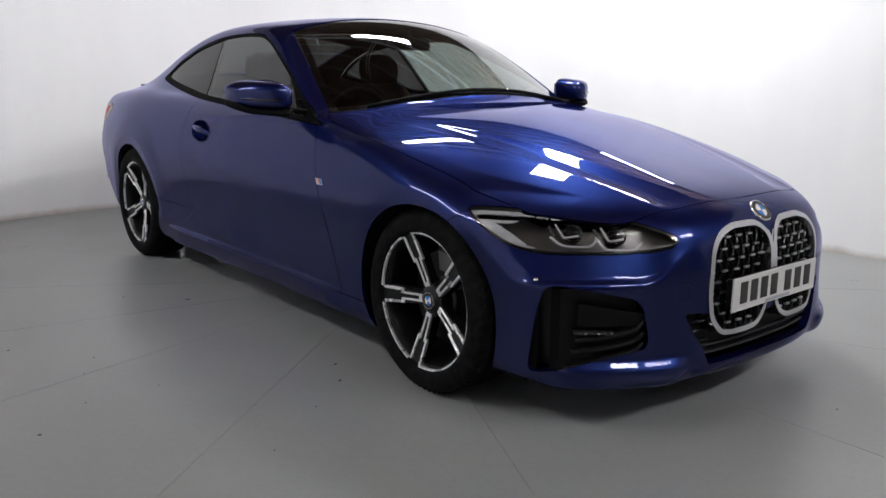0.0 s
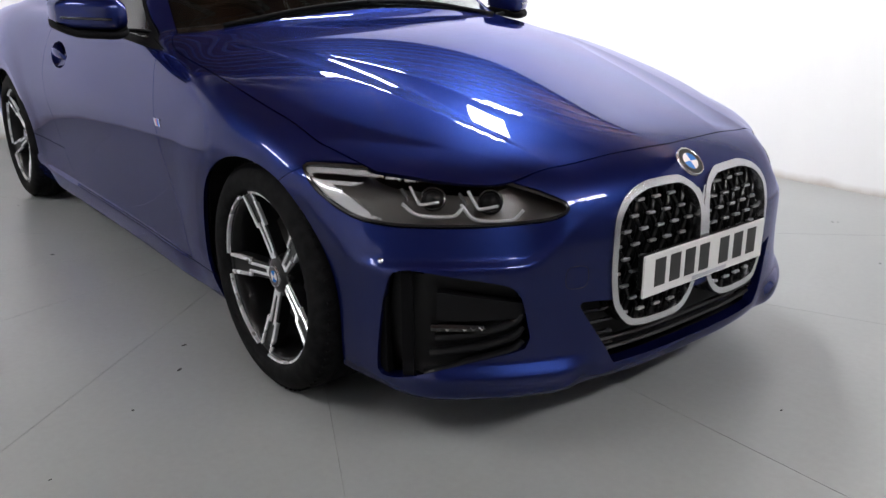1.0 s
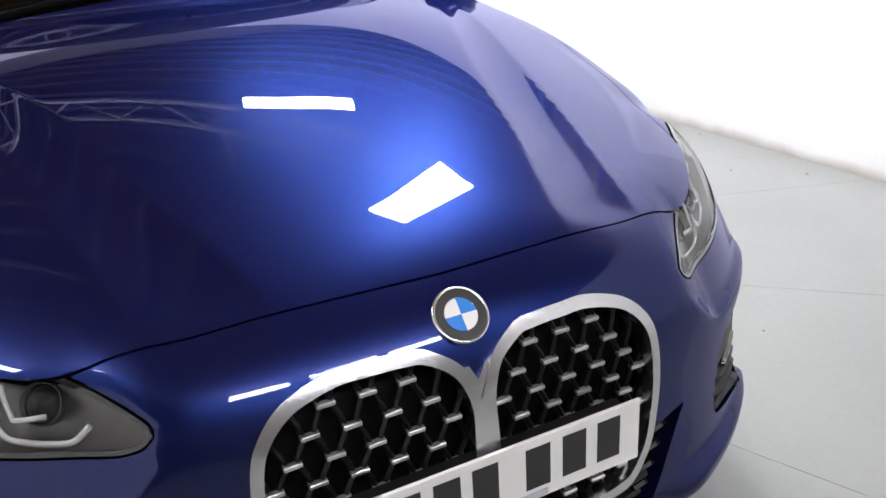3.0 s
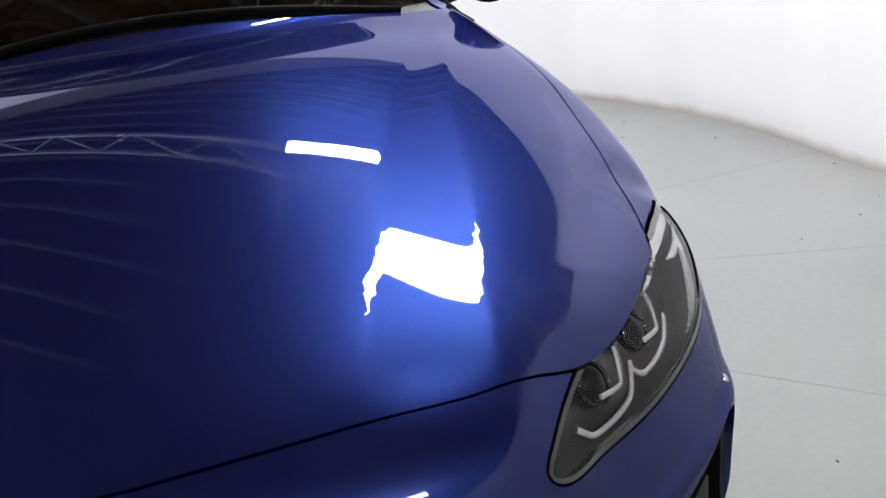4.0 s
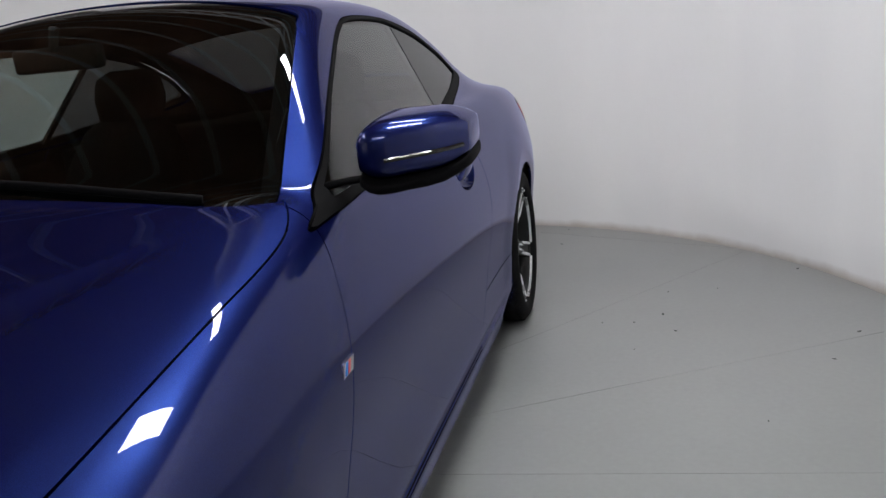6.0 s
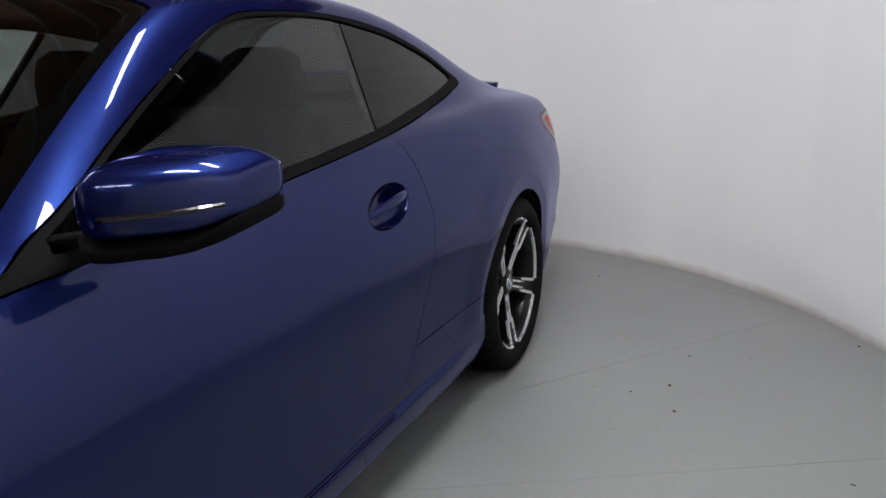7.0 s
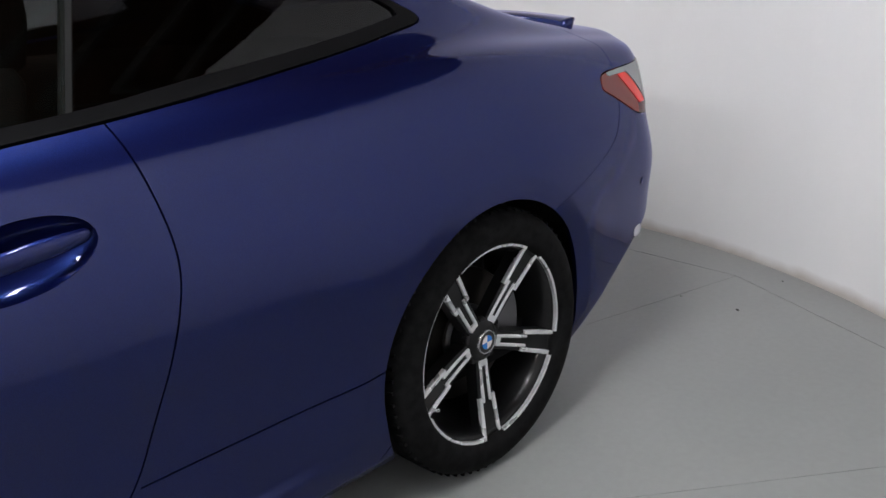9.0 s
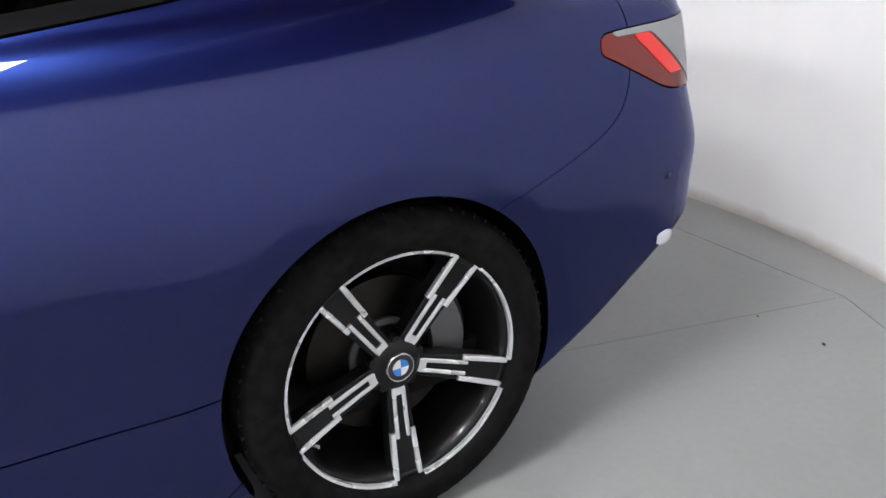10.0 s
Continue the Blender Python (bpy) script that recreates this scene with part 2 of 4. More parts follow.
# ---------------------------------------------------------------- car: body surface
# x ahead from the front axle, y to the car's left, z up from the floor
BASE, HUB = 2.851, 0.326
half_width = spline((-3.95, 0.765), (-3.6, 0.832), (-3.2, 0.888), (-2.85, 0.905), (-2.3, 0.895), (-1.6, 0.888), (-0.9, 0.888), (-0.4, 0.9), (0, 0.892), (0.25, 0.86), (0.5, 0.83), (0.85, 0.76))
inset = spline((0.14, 0.06), (0.25, 0.03), (0.36, 0.022), (0.5, 0.012), (0.62, 0.0), (0.72, 0.006), (0.82, 0.032), (0.92, 0.072), (1.0, 0.13), (1.1, 0.22))
hood_mid = spline((0.85, 0.635), (0.72, 0.703), (0.5, 0.778), (0.25, 0.845), (0, 0.905), (-0.28, 0.955), (-0.42, 0.971), (-0.5, 0.979), (-0.58, 0.989), (-0.68, 1.004), (-0.9, 1.035))
belt = spline((-0.78, 0.945), (-1.4, 0.95), (-2.05, 0.985), (-2.6, 1.0), (-3.0, 1.0), (-3.4, 0.985), (-3.8, 0.955), (-4.0, 0.94))
hood_drop = spline((0.85, 0.19), (0.6, 0.165), (0.3, 0.125), (0, 0.11), (-0.4, 0.085), (-0.8, 0.07))
roof_mid = spline((-0.4, 0.887), (-0.594, 0.996), (-0.985, 1.22), (-1.27, 1.354), (-1.6, 1.398), (-1.95, 1.402), (-2.4, 1.37), (-2.8, 1.273), (-3.2, 1.135), (-3.5, 1.04), (-3.8, 0.992), (-4.0, 0.97))
crease_in = spline((0.75, 0.22), (0.564, 0.268), (0.4, 0.321), (0.2, 0.374), (0.006, 0.432), (-0.274, 0.533), (-0.45, 0.59), (-0.9, 0.70))
crease_mid = spline((0.75, 0.38), (0.456, 0.445), (0.288, 0.485), (0.055, 0.535), (-0.158, 0.588), (-0.4, 0.64), (-0.9, 0.75))
crease_out = spline((0.75, 0.40), (0.46, 0.548), (0.4, 0.585), (0.315, 0.632), (0.2, 0.684), (0.057, 0.729), (-0.163, 0.752), (-0.9, 0.8))
glass_foot = spline((-0.5, 0.82), (-1.0, 0.805), (-1.5, 0.795), (-2.05, 0.775), (-2.5, 0.745), (-2.87, 0.705), (-3.3, 0.63), (-3.8, 0.55))
nose = spline((0.12, 0.785), (0.2, 0.82), (0.32, 0.82), (0.45, 0.817), (0.56, 0.81), (0.64, 0.785), (0.72, 0.73), (0.8, 0.6))
tail = spline((0.14, -3.55), (0.22, -3.68), (0.32, -3.82), (0.42, -3.875), (0.55, -3.875), (0.63, -3.878), (0.7, -3.86), (0.78, -3.837), (0.87, -3.83), (0.95, -3.83), (1.05, -3.84))


def surface(p):
    """Below nought inside the car's outer skin, about in metres."""
    x, y, z = p[:, 0], np.abs(p[:, 1]), p[:, 2]
    w = half_width(x) - inset(z)
    for cx, rim, lean in ((0.0, 0.398, 0.07), (-2.845, 0.41, 0.13)):  # a flat lip round each wheel arch
        r = np.hypot(x - cx, z - 0.333)
        w = w + (0.004 * step((0.6 - r) / 0.19) - lean * knee(rim - r, 0.003)) * step((z - 0.25) / 0.1)
    w = w + 0.014 * step((x + 2.52) / 0.4) * step((-0.42 - x) / 0.25) * step((0.278 - z) / 0.035) * step((z - 0.13) / 0.05)
    side = y - w
    ahead = step((x + 1.0) / 0.3)
    u = y / 0.8
    top_hood = hood_mid(x) - hood_drop(x) * u**2.4
    fade = step((x + 0.62) / 0.35) * step((0.72 - x) / 0.12)
    a, b = y - crease_in(x), y - crease_mid(x)
    hollow = (np.maximum(a, 0) ** 2 - np.maximum(b, 0) ** 2) / (2 * np.maximum(a - b, 0.03))
    c = y - crease_out(x)
    flare = np.clip(0.05 * (0.46 - x) / 0.22, 0, 0.08)
    drop = step((x + 0.25) / 0.3) * (0.10 + 0.14 * step((x - 0.05) / 0.2))
    flank = -drop * knee(c, 0.006) + 0.26 * step((x - 0.12) / 0.14) * knee(c - flare, 0.01) - 0.17 * step(x / 0.25) * knee(c - 0.09, 0.05)
    top_hood = top_hood + fade * (0.35 * hollow - 0.17 * knee(a, 0.003) - 0.18 * knee(b, 0.003) + flank)
    top = z - (ahead * top_hood + (1 - ahead) * belt(x))
    ledge = 0.489 + 0.09 * step((0.56 - y) / 0.18)
    front = (x - nose(z) + 0.30 * u**2.8 + (2.4 * (knee(z - ledge, 0.007) - knee(z - ledge - 0.014, 0.007)) + 0.77 * (knee(z - ledge - 0.014, 0.012) - knee(z - ledge - 0.1, 0.03))) * (0.25 + 0.75 * u * u) * step((y - 0.36) / 0.16) - 0.9 * (knee(0.252 - z, 0.006) - knee(0.22 - z, 0.006)) * step((y - 0.34) / 0.15)) * 0.93
    back = (tail(z) + 0.19 * u**2.8 - x) * 0.93
    low = smax(side, front, 0.07)
    low = smax(low, back, 0.12)
    low = smax(low, (top) * 0.97, 0.09)
    low = smax(low, 0.15 - z, 0.05)
    low = smax(low, (0.24 + 0.52 * (-3.26 - x) - z) * 0.86, 0.03)
    g = glass_foot(x) - 0.56 * (z - 0.95)
    crown = 0.10 + 0.05 * step((-0.95 - x) / 0.5)
    over = z - (roof_mid(x + 0.3 * y * y * step((x + 2.2) / 1.0)) - crown * y * y - 0.06 * y**4)
    cab = smax((y - g) * 0.87, over * 0.92, 0.07)
    cab = smax(cab, 0.91 - z, 0.04)
    cab = smax(cab, back, 0.03)
    return smin(low, cab, 0.035 + 0.16 * step((-2.35 - x) / 0.8))


def gradient(p, e=1e-3):
    g = np.empty_like(p)
    for k in range(3):
        d = np.zeros(3)
        d[k] = e
        g[:, k] = (surface(p + d) - surface(p - d)) / (2 * e)
    return g


def skin(h):
    """The outer skin as triangles on a net of width h: points, normals, triangles."""
    lo = np.array([-4.02, -0.98, 0.09])
    n = np.ceil((np.array([0.92, 0.98, 1.44]) - lo) / h).astype(int) + 1
    ax = [lo[k] + h * np.arange(n[k]) for k in range(3)]
    val = np.empty(n)
    for i, x in enumerate(ax[0]):
        yy, zz = np.meshgrid(ax[1], ax[2], indexing="ij")
        val[i] = surface(np.stack([np.full(yy.size, x), yy.ravel(), zz.ravel()], 1)).reshape(n[1], n[2])
    ins = val < 0
    corners = [(i, j, k) for i in (0, 1) for j in (0, 1) for k in (0, 1)]
    cut = lambda a, c: a[c[0] : n[0] - 1 + c[0], c[1] : n[1] - 1 + c[1], c[2] : n[2] - 1 + c[2]]  # noqa: E731
    count = sum(cut(ins, c).astype(int) for c in corners)
    cells = np.argwhere((count > 0) & (count < 8))
    index = -np.ones(n - 1, int)
    index[tuple(cells.T)] = np.arange(len(cells))
    pts, hits = np.zeros((len(cells), 3)), np.zeros(len(cells))
    for a in corners:
        for k in range(3):
            if a[k] == 0:
                b = tuple(a[m] + (m == k) for m in range(3))
                va, vb = val[tuple((cells + a).T)], val[tuple((cells + b).T)]
                on = (va < 0) != (vb < 0)
                t = np.where(on, va / np.where(on, va - vb, 1), 0)[:, None]
                pts += np.where(on[:, None], np.array(a) * (1 - t) + np.array(b) * t, 0)
                hits += on
    pts = lo + h * (cells + pts / hits[:, None])
    tris = []
    for k in range(3):
        i, j = (k + 1) % 3, (k + 2) % 3
        a = [slice(None)] * 3
        b = list(a)
        a[k], b[k] = slice(0, -1), slice(1, None)
        sa, sb = ins[tuple(a)], ins[tuple(b)]
        e = np.argwhere(sa != sb)
        e = e[(e[:, i] > 0) & (e[:, j] > 0) & (e[:, i] < n[i] - 1) & (e[:, j] < n[j] - 1)]
        di, dj = np.eye(3, dtype=int)[i], np.eye(3, dtype=int)[j]
        q = np.stack([index[tuple((e - o).T)] for o in (di + dj, dj, 0 * di, di)], 1)
        flip = ~sa[tuple(e.T)]
        q[flip] = q[flip][:, ::-1]
        tris += [q[:, [0, 1, 2]], q[:, [0, 2, 3]]]
    tris = np.concatenate(tris)
    for _ in range(5):
        g = gradient(pts)
        d = surface(pts) / np.maximum((g * g).sum(1), 0.2)
        pts = pts - np.clip(d, -h, h)[:, None] * g
    g = gradient(pts)
    return pts, g / np.linalg.norm(g, axis=1)[:, None], tris


def clip(mesh, f):
    """The part of a mesh where f(points) is above nought, cut cleanly along f = 0."""
    p, nrm, tri = mesh
    v = f(p)
    v = np.where(np.abs(v) < 1e-7, 1e-7, v)
    pos = v[tri] > 0
    k = pos.sum(1)
    out = [tri[k == 3]]
    mixed = tri[(k == 1) | (k == 2)]
    if len(mixed):
        mp = v[mixed] > 0
        one = mp.sum(1) == 1
        odd = np.where(one, np.argmax(mp, 1), np.argmin(mp, 1))
        r = np.arange(len(mixed))
        a, b, c = mixed[r, odd], mixed[r, (odd + 1) % 3], mixed[r, (odd + 2) % 3]
        pairs = np.concatenate([np.stack([a, b], 1), np.stack([a, c], 1)])
        keys, inv = np.unique(np.sort(pairs, 1), axis=0, return_inverse=True)
        inv = inv.reshape(-1)
        t = (v[keys[:, 0]] / (v[keys[:, 0]] - v[keys[:, 1]]))[:, None]
        np_, nn = p[keys[:, 0]] * (1 - t) + p[keys[:, 1]] * t, nrm[keys[:, 0]] * (1 - t) + nrm[keys[:, 1]] * t
        base = len(p)
        p, nrm = np.concatenate([p, np_]), np.concatenate([nrm, nn / np.linalg.norm(nn, axis=1)[:, None]])
        ab, ac = inv[: len(mixed)] + base, inv[len(mixed) :] + base
        out.append(np.stack([a, ab, ac], 1)[one])
        two = ~one
        out += [np.stack([ab, b, c], 1)[two], np.stack([ab, c, ac], 1)[two]]
    tri = np.concatenate(out)
    used, tri = np.unique(tri, return_inverse=True)
    return p[used], nrm[used], tri.reshape(-1, 3)


def panel(name, mesh, mats, parent, thick=0.004, lift=0.0, label=""):
    """A sheet of that thickness from a piece of skin, with its rim closed."""
    p, nrm, tri = mesh
    if not len(tri):
        return None
    p = p + lift * nrm
    e = np.concatenate([tri[:, [0, 1]], tri[:, [1, 2]], tri[:, [2, 0]]])
    _, inv, cnt = np.unique(np.sort(e, 1), axis=0, return_inverse=True, return_counts=True)
    rim = e[cnt[inv.reshape(-1)] == 1]
    m = len(p)
    inner = p - thick * nrm
    walls = np.concatenate([np.stack([rim[:, 1], rim[:, 0], rim[:, 0] + m], 1), np.stack([rim[:, 1], rim[:, 0] + m, rim[:, 1] + m], 1)])
    verts = np.concatenate([p, inner])
    faces = np.concatenate([tri, tri[:, ::-1] + m, walls])
    fn = np.cross(verts[walls[:, 1]] - verts[walls[:, 0]], verts[walls[:, 2]] - verts[walls[:, 0]])
    fn /= np.maximum(np.linalg.norm(fn, axis=1), 1e-12)[:, None]
    normals = np.concatenate([nrm[tri].reshape(-1, 3), -nrm[tri[:, ::-1]].reshape(-1, 3), np.repeat(fn, 3, 0)])
    ob = from_arrays(name, verts, faces, mats, parent, normals)
    if isinstance(mats, (list, tuple)) and len(mats) > 1:
        ob.data.polygons.foreach_set("material_index", [0] * len(tri) + [1] * len(tri) + [0] * len(walls))
    return tagged(ob, label)


# ---------------------------------------------------------------- curves and small shapes
def closed_curve(pts, n=120):
    """A smooth closed line through points of a plane (Catmull-Rom)."""
    p = np.array(pts, float)
    m = len(p)
    t = np.arange(n) * m / n
    i, f = t.astype(int), (t % 1)[:, None]
    a, b, c, d = p[(i - 1) % m], p[i % m], p[(i + 1) % m], p[(i + 2) % m]
    return 0.5 * (2 * b + (c - a) * f + (2 * a - 5 * b + 4 * c - d) * f**2 + (3 * b - a - 3 * c + d) * f**3)


def open_curve(pts, n=24):
    p = np.array(pts, float)
    p = np.concatenate([[2 * p[0] - p[1]], p, [2 * p[-1] - p[-2]]])
    t = np.linspace(0, len(p) - 3 - 1e-9, n)
    i, f = t.astype(int) + 1, (t % 1)[:, None]
    a, b, c, d = p[i - 1], p[i], p[i + 1], p[i + 2]
    return 0.5 * (2 * b + (c - a) * f + (2 * a - 5 * b + 4 * c - d) * f**2 + (3 * b - a - 3 * c + d) * f**3)


def inside(poly, qx, qy):
    """Signed distance to a closed polygon: above nought within."""
    best, odd = np.full(len(qx), 1e9), np.zeros(len(qx), bool)
    for (ax, ay), (bx, by) in zip(poly, np.roll(poly, -1, 0)):
        ex, ey = bx - ax, by - ay
        t = np.clip(((qx - ax) * ex + (qy - ay) * ey) / (ex * ex + ey * ey + 1e-12), 0, 1)
        best = np.minimum(best, np.hypot(qx - ax - t * ex, qy - ay - t * ey))
        if ay != by:
            odd ^= ((ay > qy) != (by > qy)) & (qx < (bx - ax) * (qy - ay) / (by - ay) + ax)
    return np.where(odd, best, -best)


def bisect(start, way, lo, hi):
    """Where the rays start + s * way leave the car's skin."""
    start, way = np.atleast_2d(np.asarray(start, float)), np.asarray(way, float)
    a, b = np.full(len(start), lo), np.full(len(start), hi)
    for _ in range(40):
        m = (a + b) / 2
        out = surface(start + m[:, None] * way) > 0
        a, b = np.where(out, a, m), np.where(out, m, b)
    return start + a[:, None] * way


def on_nose(yz):
    yz = np.atleast_2d(yz)
    return bisect(np.stack([0 * yz[:, 0], yz[:, 0], yz[:, 1]], 1), (1, 0, 0), 0.2, 1.0)


def on_corner(uz):
    """A point of the front corner from u = y - x and z."""
    uz = np.atleast_2d(uz)
    return bisect(np.stack([0 * uz[:, 0], uz[:, 0], uz[:, 1]], 1), (1, 1, 0), -0.2, 0.95)


def on_side(xz):
    xz = np.atleast_2d(xz)
    return bisect(np.stack([xz[:, 0], 0 * xz[:, 0], xz[:, 1]], 1), (0, 1, 0), 0.1, 1.1)


def on_top(xy):
    xy = np.atleast_2d(xy)
    return bisect(np.stack([xy[:, 0], xy[:, 1], 0 * xy[:, 0]], 1), (0, 0, 1), 0.5, 1.5)


def normal_at(p):
    g = gradient(np.atleast_2d(p))
    return g / np.linalg.norm(g, axis=1)[:, None]


def tube_bm(path, r, n=8, closed=False, flat=1.0, up=None):
    """A rod along a path; flat squeezes it along the normals given in up."""
    path = np.array(path, float)
    m = len(path)
    if closed:
        d = np.roll(path, -1, 0) - np.roll(path, 1, 0)
    else:
        d = np.gradient(path, axis=0)
    d /= np.maximum(np.linalg.norm(d, axis=1), 1e-9)[:, None]
    ref = np.array(up, float) if up is not None else np.tile((0.13, 0.21, 0.97), (m, 1))
    ref = np.broadcast_to(ref, (m, 3))
    s = np.cross(d, ref)
    s /= np.maximum(np.linalg.norm(s, axis=1), 1e-9)[:, None]
    w = np.cross(s, d)
    rr = np.broadcast_to(np.asarray(r, float), (m,))
    bm = bmesh.new()
    rings = []
    for k in range(m):
        rings.append([bm.verts.new(path[k] + rr[k] * (math.cos(2 * math.pi * (j + 0.5) / n) * s[k] + flat * math.sin(2 * math.pi * (j + 0.5) / n) * w[k])) for j in range(n)])
    for a, b in zip(rings, rings[1:] + (rings[:1] if closed else [])):
        for j in range(n):
            bm.faces.new((a[j], a[(j + 1) % n], b[(j + 1) % n], b[j]))
    if not closed:
        bm.faces.new(rings[0][::-1])
        bm.faces.new(rings[-1])
    bmesh.ops.recalc_face_normals(bm, faces=bm.faces[:])
    return bm


def prism_bm(outline, y0, y1, bevel=0.0):
    """A plate with an outline in x and z, between two values of y."""
    bm = bmesh.new()
    f = bm.faces.new([bm.verts.new((x, y0, z)) for x, z in outline])
    up = bmesh.ops.extrude_face_region(bm, geom=[f])["geom"]
    for v in up:
        if isinstance(v, bmesh.types.BMVert):
            v.co.y = y1
    bmesh.ops.recalc_face_normals(bm, faces=bm.faces[:])
    if bevel:
        bmesh.ops.bevel(bm, geom=[e for e in bm.edges if abs(e.verts[0].co.y - e.verts[1].co.y) < 1e-6], offset=bevel, segments=2, affect="EDGES", profile=0.5)
    return bm


def grow(bm, other):
    """Adds the geometry of another bmesh, and frees it."""
    me = bpy.data.meshes.new("tmp")
    other.to_mesh(me)
    other.free()
    bm.from_mesh(me)
    bpy.data.meshes.remove(me)
    return bm


def moved(bm, m):
    bmesh.ops.transform(bm, matrix=m, verts=bm.verts[:])
    return bm


def loft_bm(rings, cap=True):
    bm = bmesh.new()
    vs = [[bm.verts.new(c) for c in r] for r in rings]
    n = len(vs[0])
    for a, b in zip(vs, vs[1:]):
        for j in range(n):
            bm.faces.new((a[j], a[(j + 1) % n], b[(j + 1) % n], b[j]))
    if cap:
        bm.faces.new(vs[0][::-1])
        bm.faces.new(vs[-1])
    bmesh.ops.recalc_face_normals(bm, faces=bm.faces[:])
    return bm


def oval(cx, cy, cz, a, b, axis="x", n=28, p=2.6):
    """A ring in the plane across an axis, between an ellipse and a rectangle."""
    out = []
    for k in range(n):
        c, s = math.cos(2 * math.pi * k / n), math.sin(2 * math.pi * k / n)
        q = (math.copysign(abs(c) ** (2 / p), c) * a, math.copysign(abs(s) ** (2 / p), s) * b)
        out.append({"x": (cx, cy + q[0], cz + q[1]), "y": (cx + q[0], cy, cz + q[1]), "z": (cx + q[0], cy + q[1], cz)}[axis])
    return out


def sunk(mesh, depth, bent=False):
    """A piece of skin pushed in by depth(points); its shading follows the new form where it is bent."""
    p, n, t = mesh
    q = p - n * depth(p)[:, None]
    if not bent:
        return q, n, t
    e1, e2 = q[t[:, 1]] - q[t[:, 0]], q[t[:, 2]] - q[t[:, 0]]
    fn, vn = np.cross(e1, e2), np.zeros_like(q)
    for k in range(3):
        np.add.at(vn, t[:, k], fn)
    return q, vn / np.maximum(np.linalg.norm(vn, axis=1), 1e-12)[:, None], t


# ---------------------------------------------------------------- studio
CX, CY, DEEP, WIDE_LEFT, WIDE_RIGHT = -1.6, -0.22, 3.3, 2.95, 3.2


def u_plan():
    """The plan of the studio wall: two straight sides and a squarish bow behind the car."""
    pts = [(x, CY + WIDE_LEFT) for x in (6.0, 4.0, 2.0, 0.0)]
    for a in np.linspace(0, math.pi, 73):
        c = math.cos(a)
        pts.append((CX - DEEP * max(math.sin(a), 0) ** 0.909, CY + (WIDE_LEFT if c > 0 else WIDE_RIGHT) * math.copysign(abs(c) ** 0.909, c)))
    # right side, unseen, runs on to 2.8 to keep added light off the floor
    return pts + [(x, CY - WIDE_RIGHT) for x in (-1.0, 0.0, 1.4, 2.8)]


LOW_FROM = 4 + 50  # past this point of the plan the wall is unseen, and lowered to let added light over


def strip(name, pts, z0, z1, thick, mat):
    """A wall along a line in plan; its faces share no corners, so that each keeps its own normals."""
    outer = []
    for i, (x, y) in enumerate(pts):
        t = (Vector(pts[min(i + 1, len(pts) - 1)]) - Vector(pts[max(i - 1, 0)])).normalized()
        outer.append((x + t.y * thick, y - t.x * thick))
    bm = bmesh.new()
    inner_low, inner_top = [(x, y, z0) for x, y in pts], [(x, y, z1) for x, y in pts]
    outer_low, outer_top = [(x, y, z0) for x, y in outer], [(x, y, z1) for x, y in outer]
    for a, b in ((inner_low, inner_top), (inner_top, outer_top), (outer_top, outer_low)):
        va, vb = [bm.verts.new(c) for c in a], [bm.verts.new(c) for c in b]
        for k in range(len(a) - 1):
            bm.faces.new((va[k], va[k + 1], vb[k + 1], vb[k]))
    for k in (0, -1):
        bm.faces.new([bm.verts.new(c) for c in (inner_low[k], inner_top[k], outer_top[k], outer_low[k])])
    bmesh.ops.recalc_face_normals(bm, faces=bm.faces[:])
    return part(name, bm, mat, smooth=True)


WALL_TOP = 2.7
for name, pts, top in (("wall_studio", u_plan()[: LOW_FROM + 1], WALL_TOP), ("wall_studio_low", u_plan()[LOW_FROM:], 2.2)):
    wall = strip(name, pts, 0, top, -0.12, white_wall)
    tagged(wall, "matt white curved studio wall with scuffed foot", "wall", kind="structure")

floor = tagged(part("floor", box_bm((-9, -9, -0.2), (9, 9, -0.006)), joint_dark), "grey painted studio floor with radial joints", "floor", kind="structure")
ROOF_TURN = math.radians(-34)
for side, lo, hi in (("back", (-9.2, -9, 0), (-9, 9, 5.2)), ("front", (9, -9, 0), (9.2, 9, 5.2)), ("left", (-9, 9, 0), (9, 9.2, 5.2)), ("right", (-9, -9.2, 0), (9, -9, 5.2))):
    tagged(part("wall_hall_" + side, box_bm(lo, hi), hall_wall), "plain dim hall wall", "wall", kind="structure")
bm = box_bm((-9.2, -9.2, 5.2), (9.2, 9.2, 5.3))
sheets = len(bm.faces)
for k in range(36):
    x = -9 + k * 0.52
    grow(bm, moved(box_bm((x - 0.025, -12, 5.12), (x + 0.025, 12, 5.198)), Matrix.Rotation(ROOF_TURN, 4, "Z")))
roof = tagged(part("ceiling", bm, roof_dark), "brown roof sheeting with pale ribs", "ceiling", kind="structure")
roof.data.materials.append(rib_pale)
roof.data.polygons.foreach_set("material_index", [0] * sheets + [1] * (len(roof.data.polygons) - sheets))


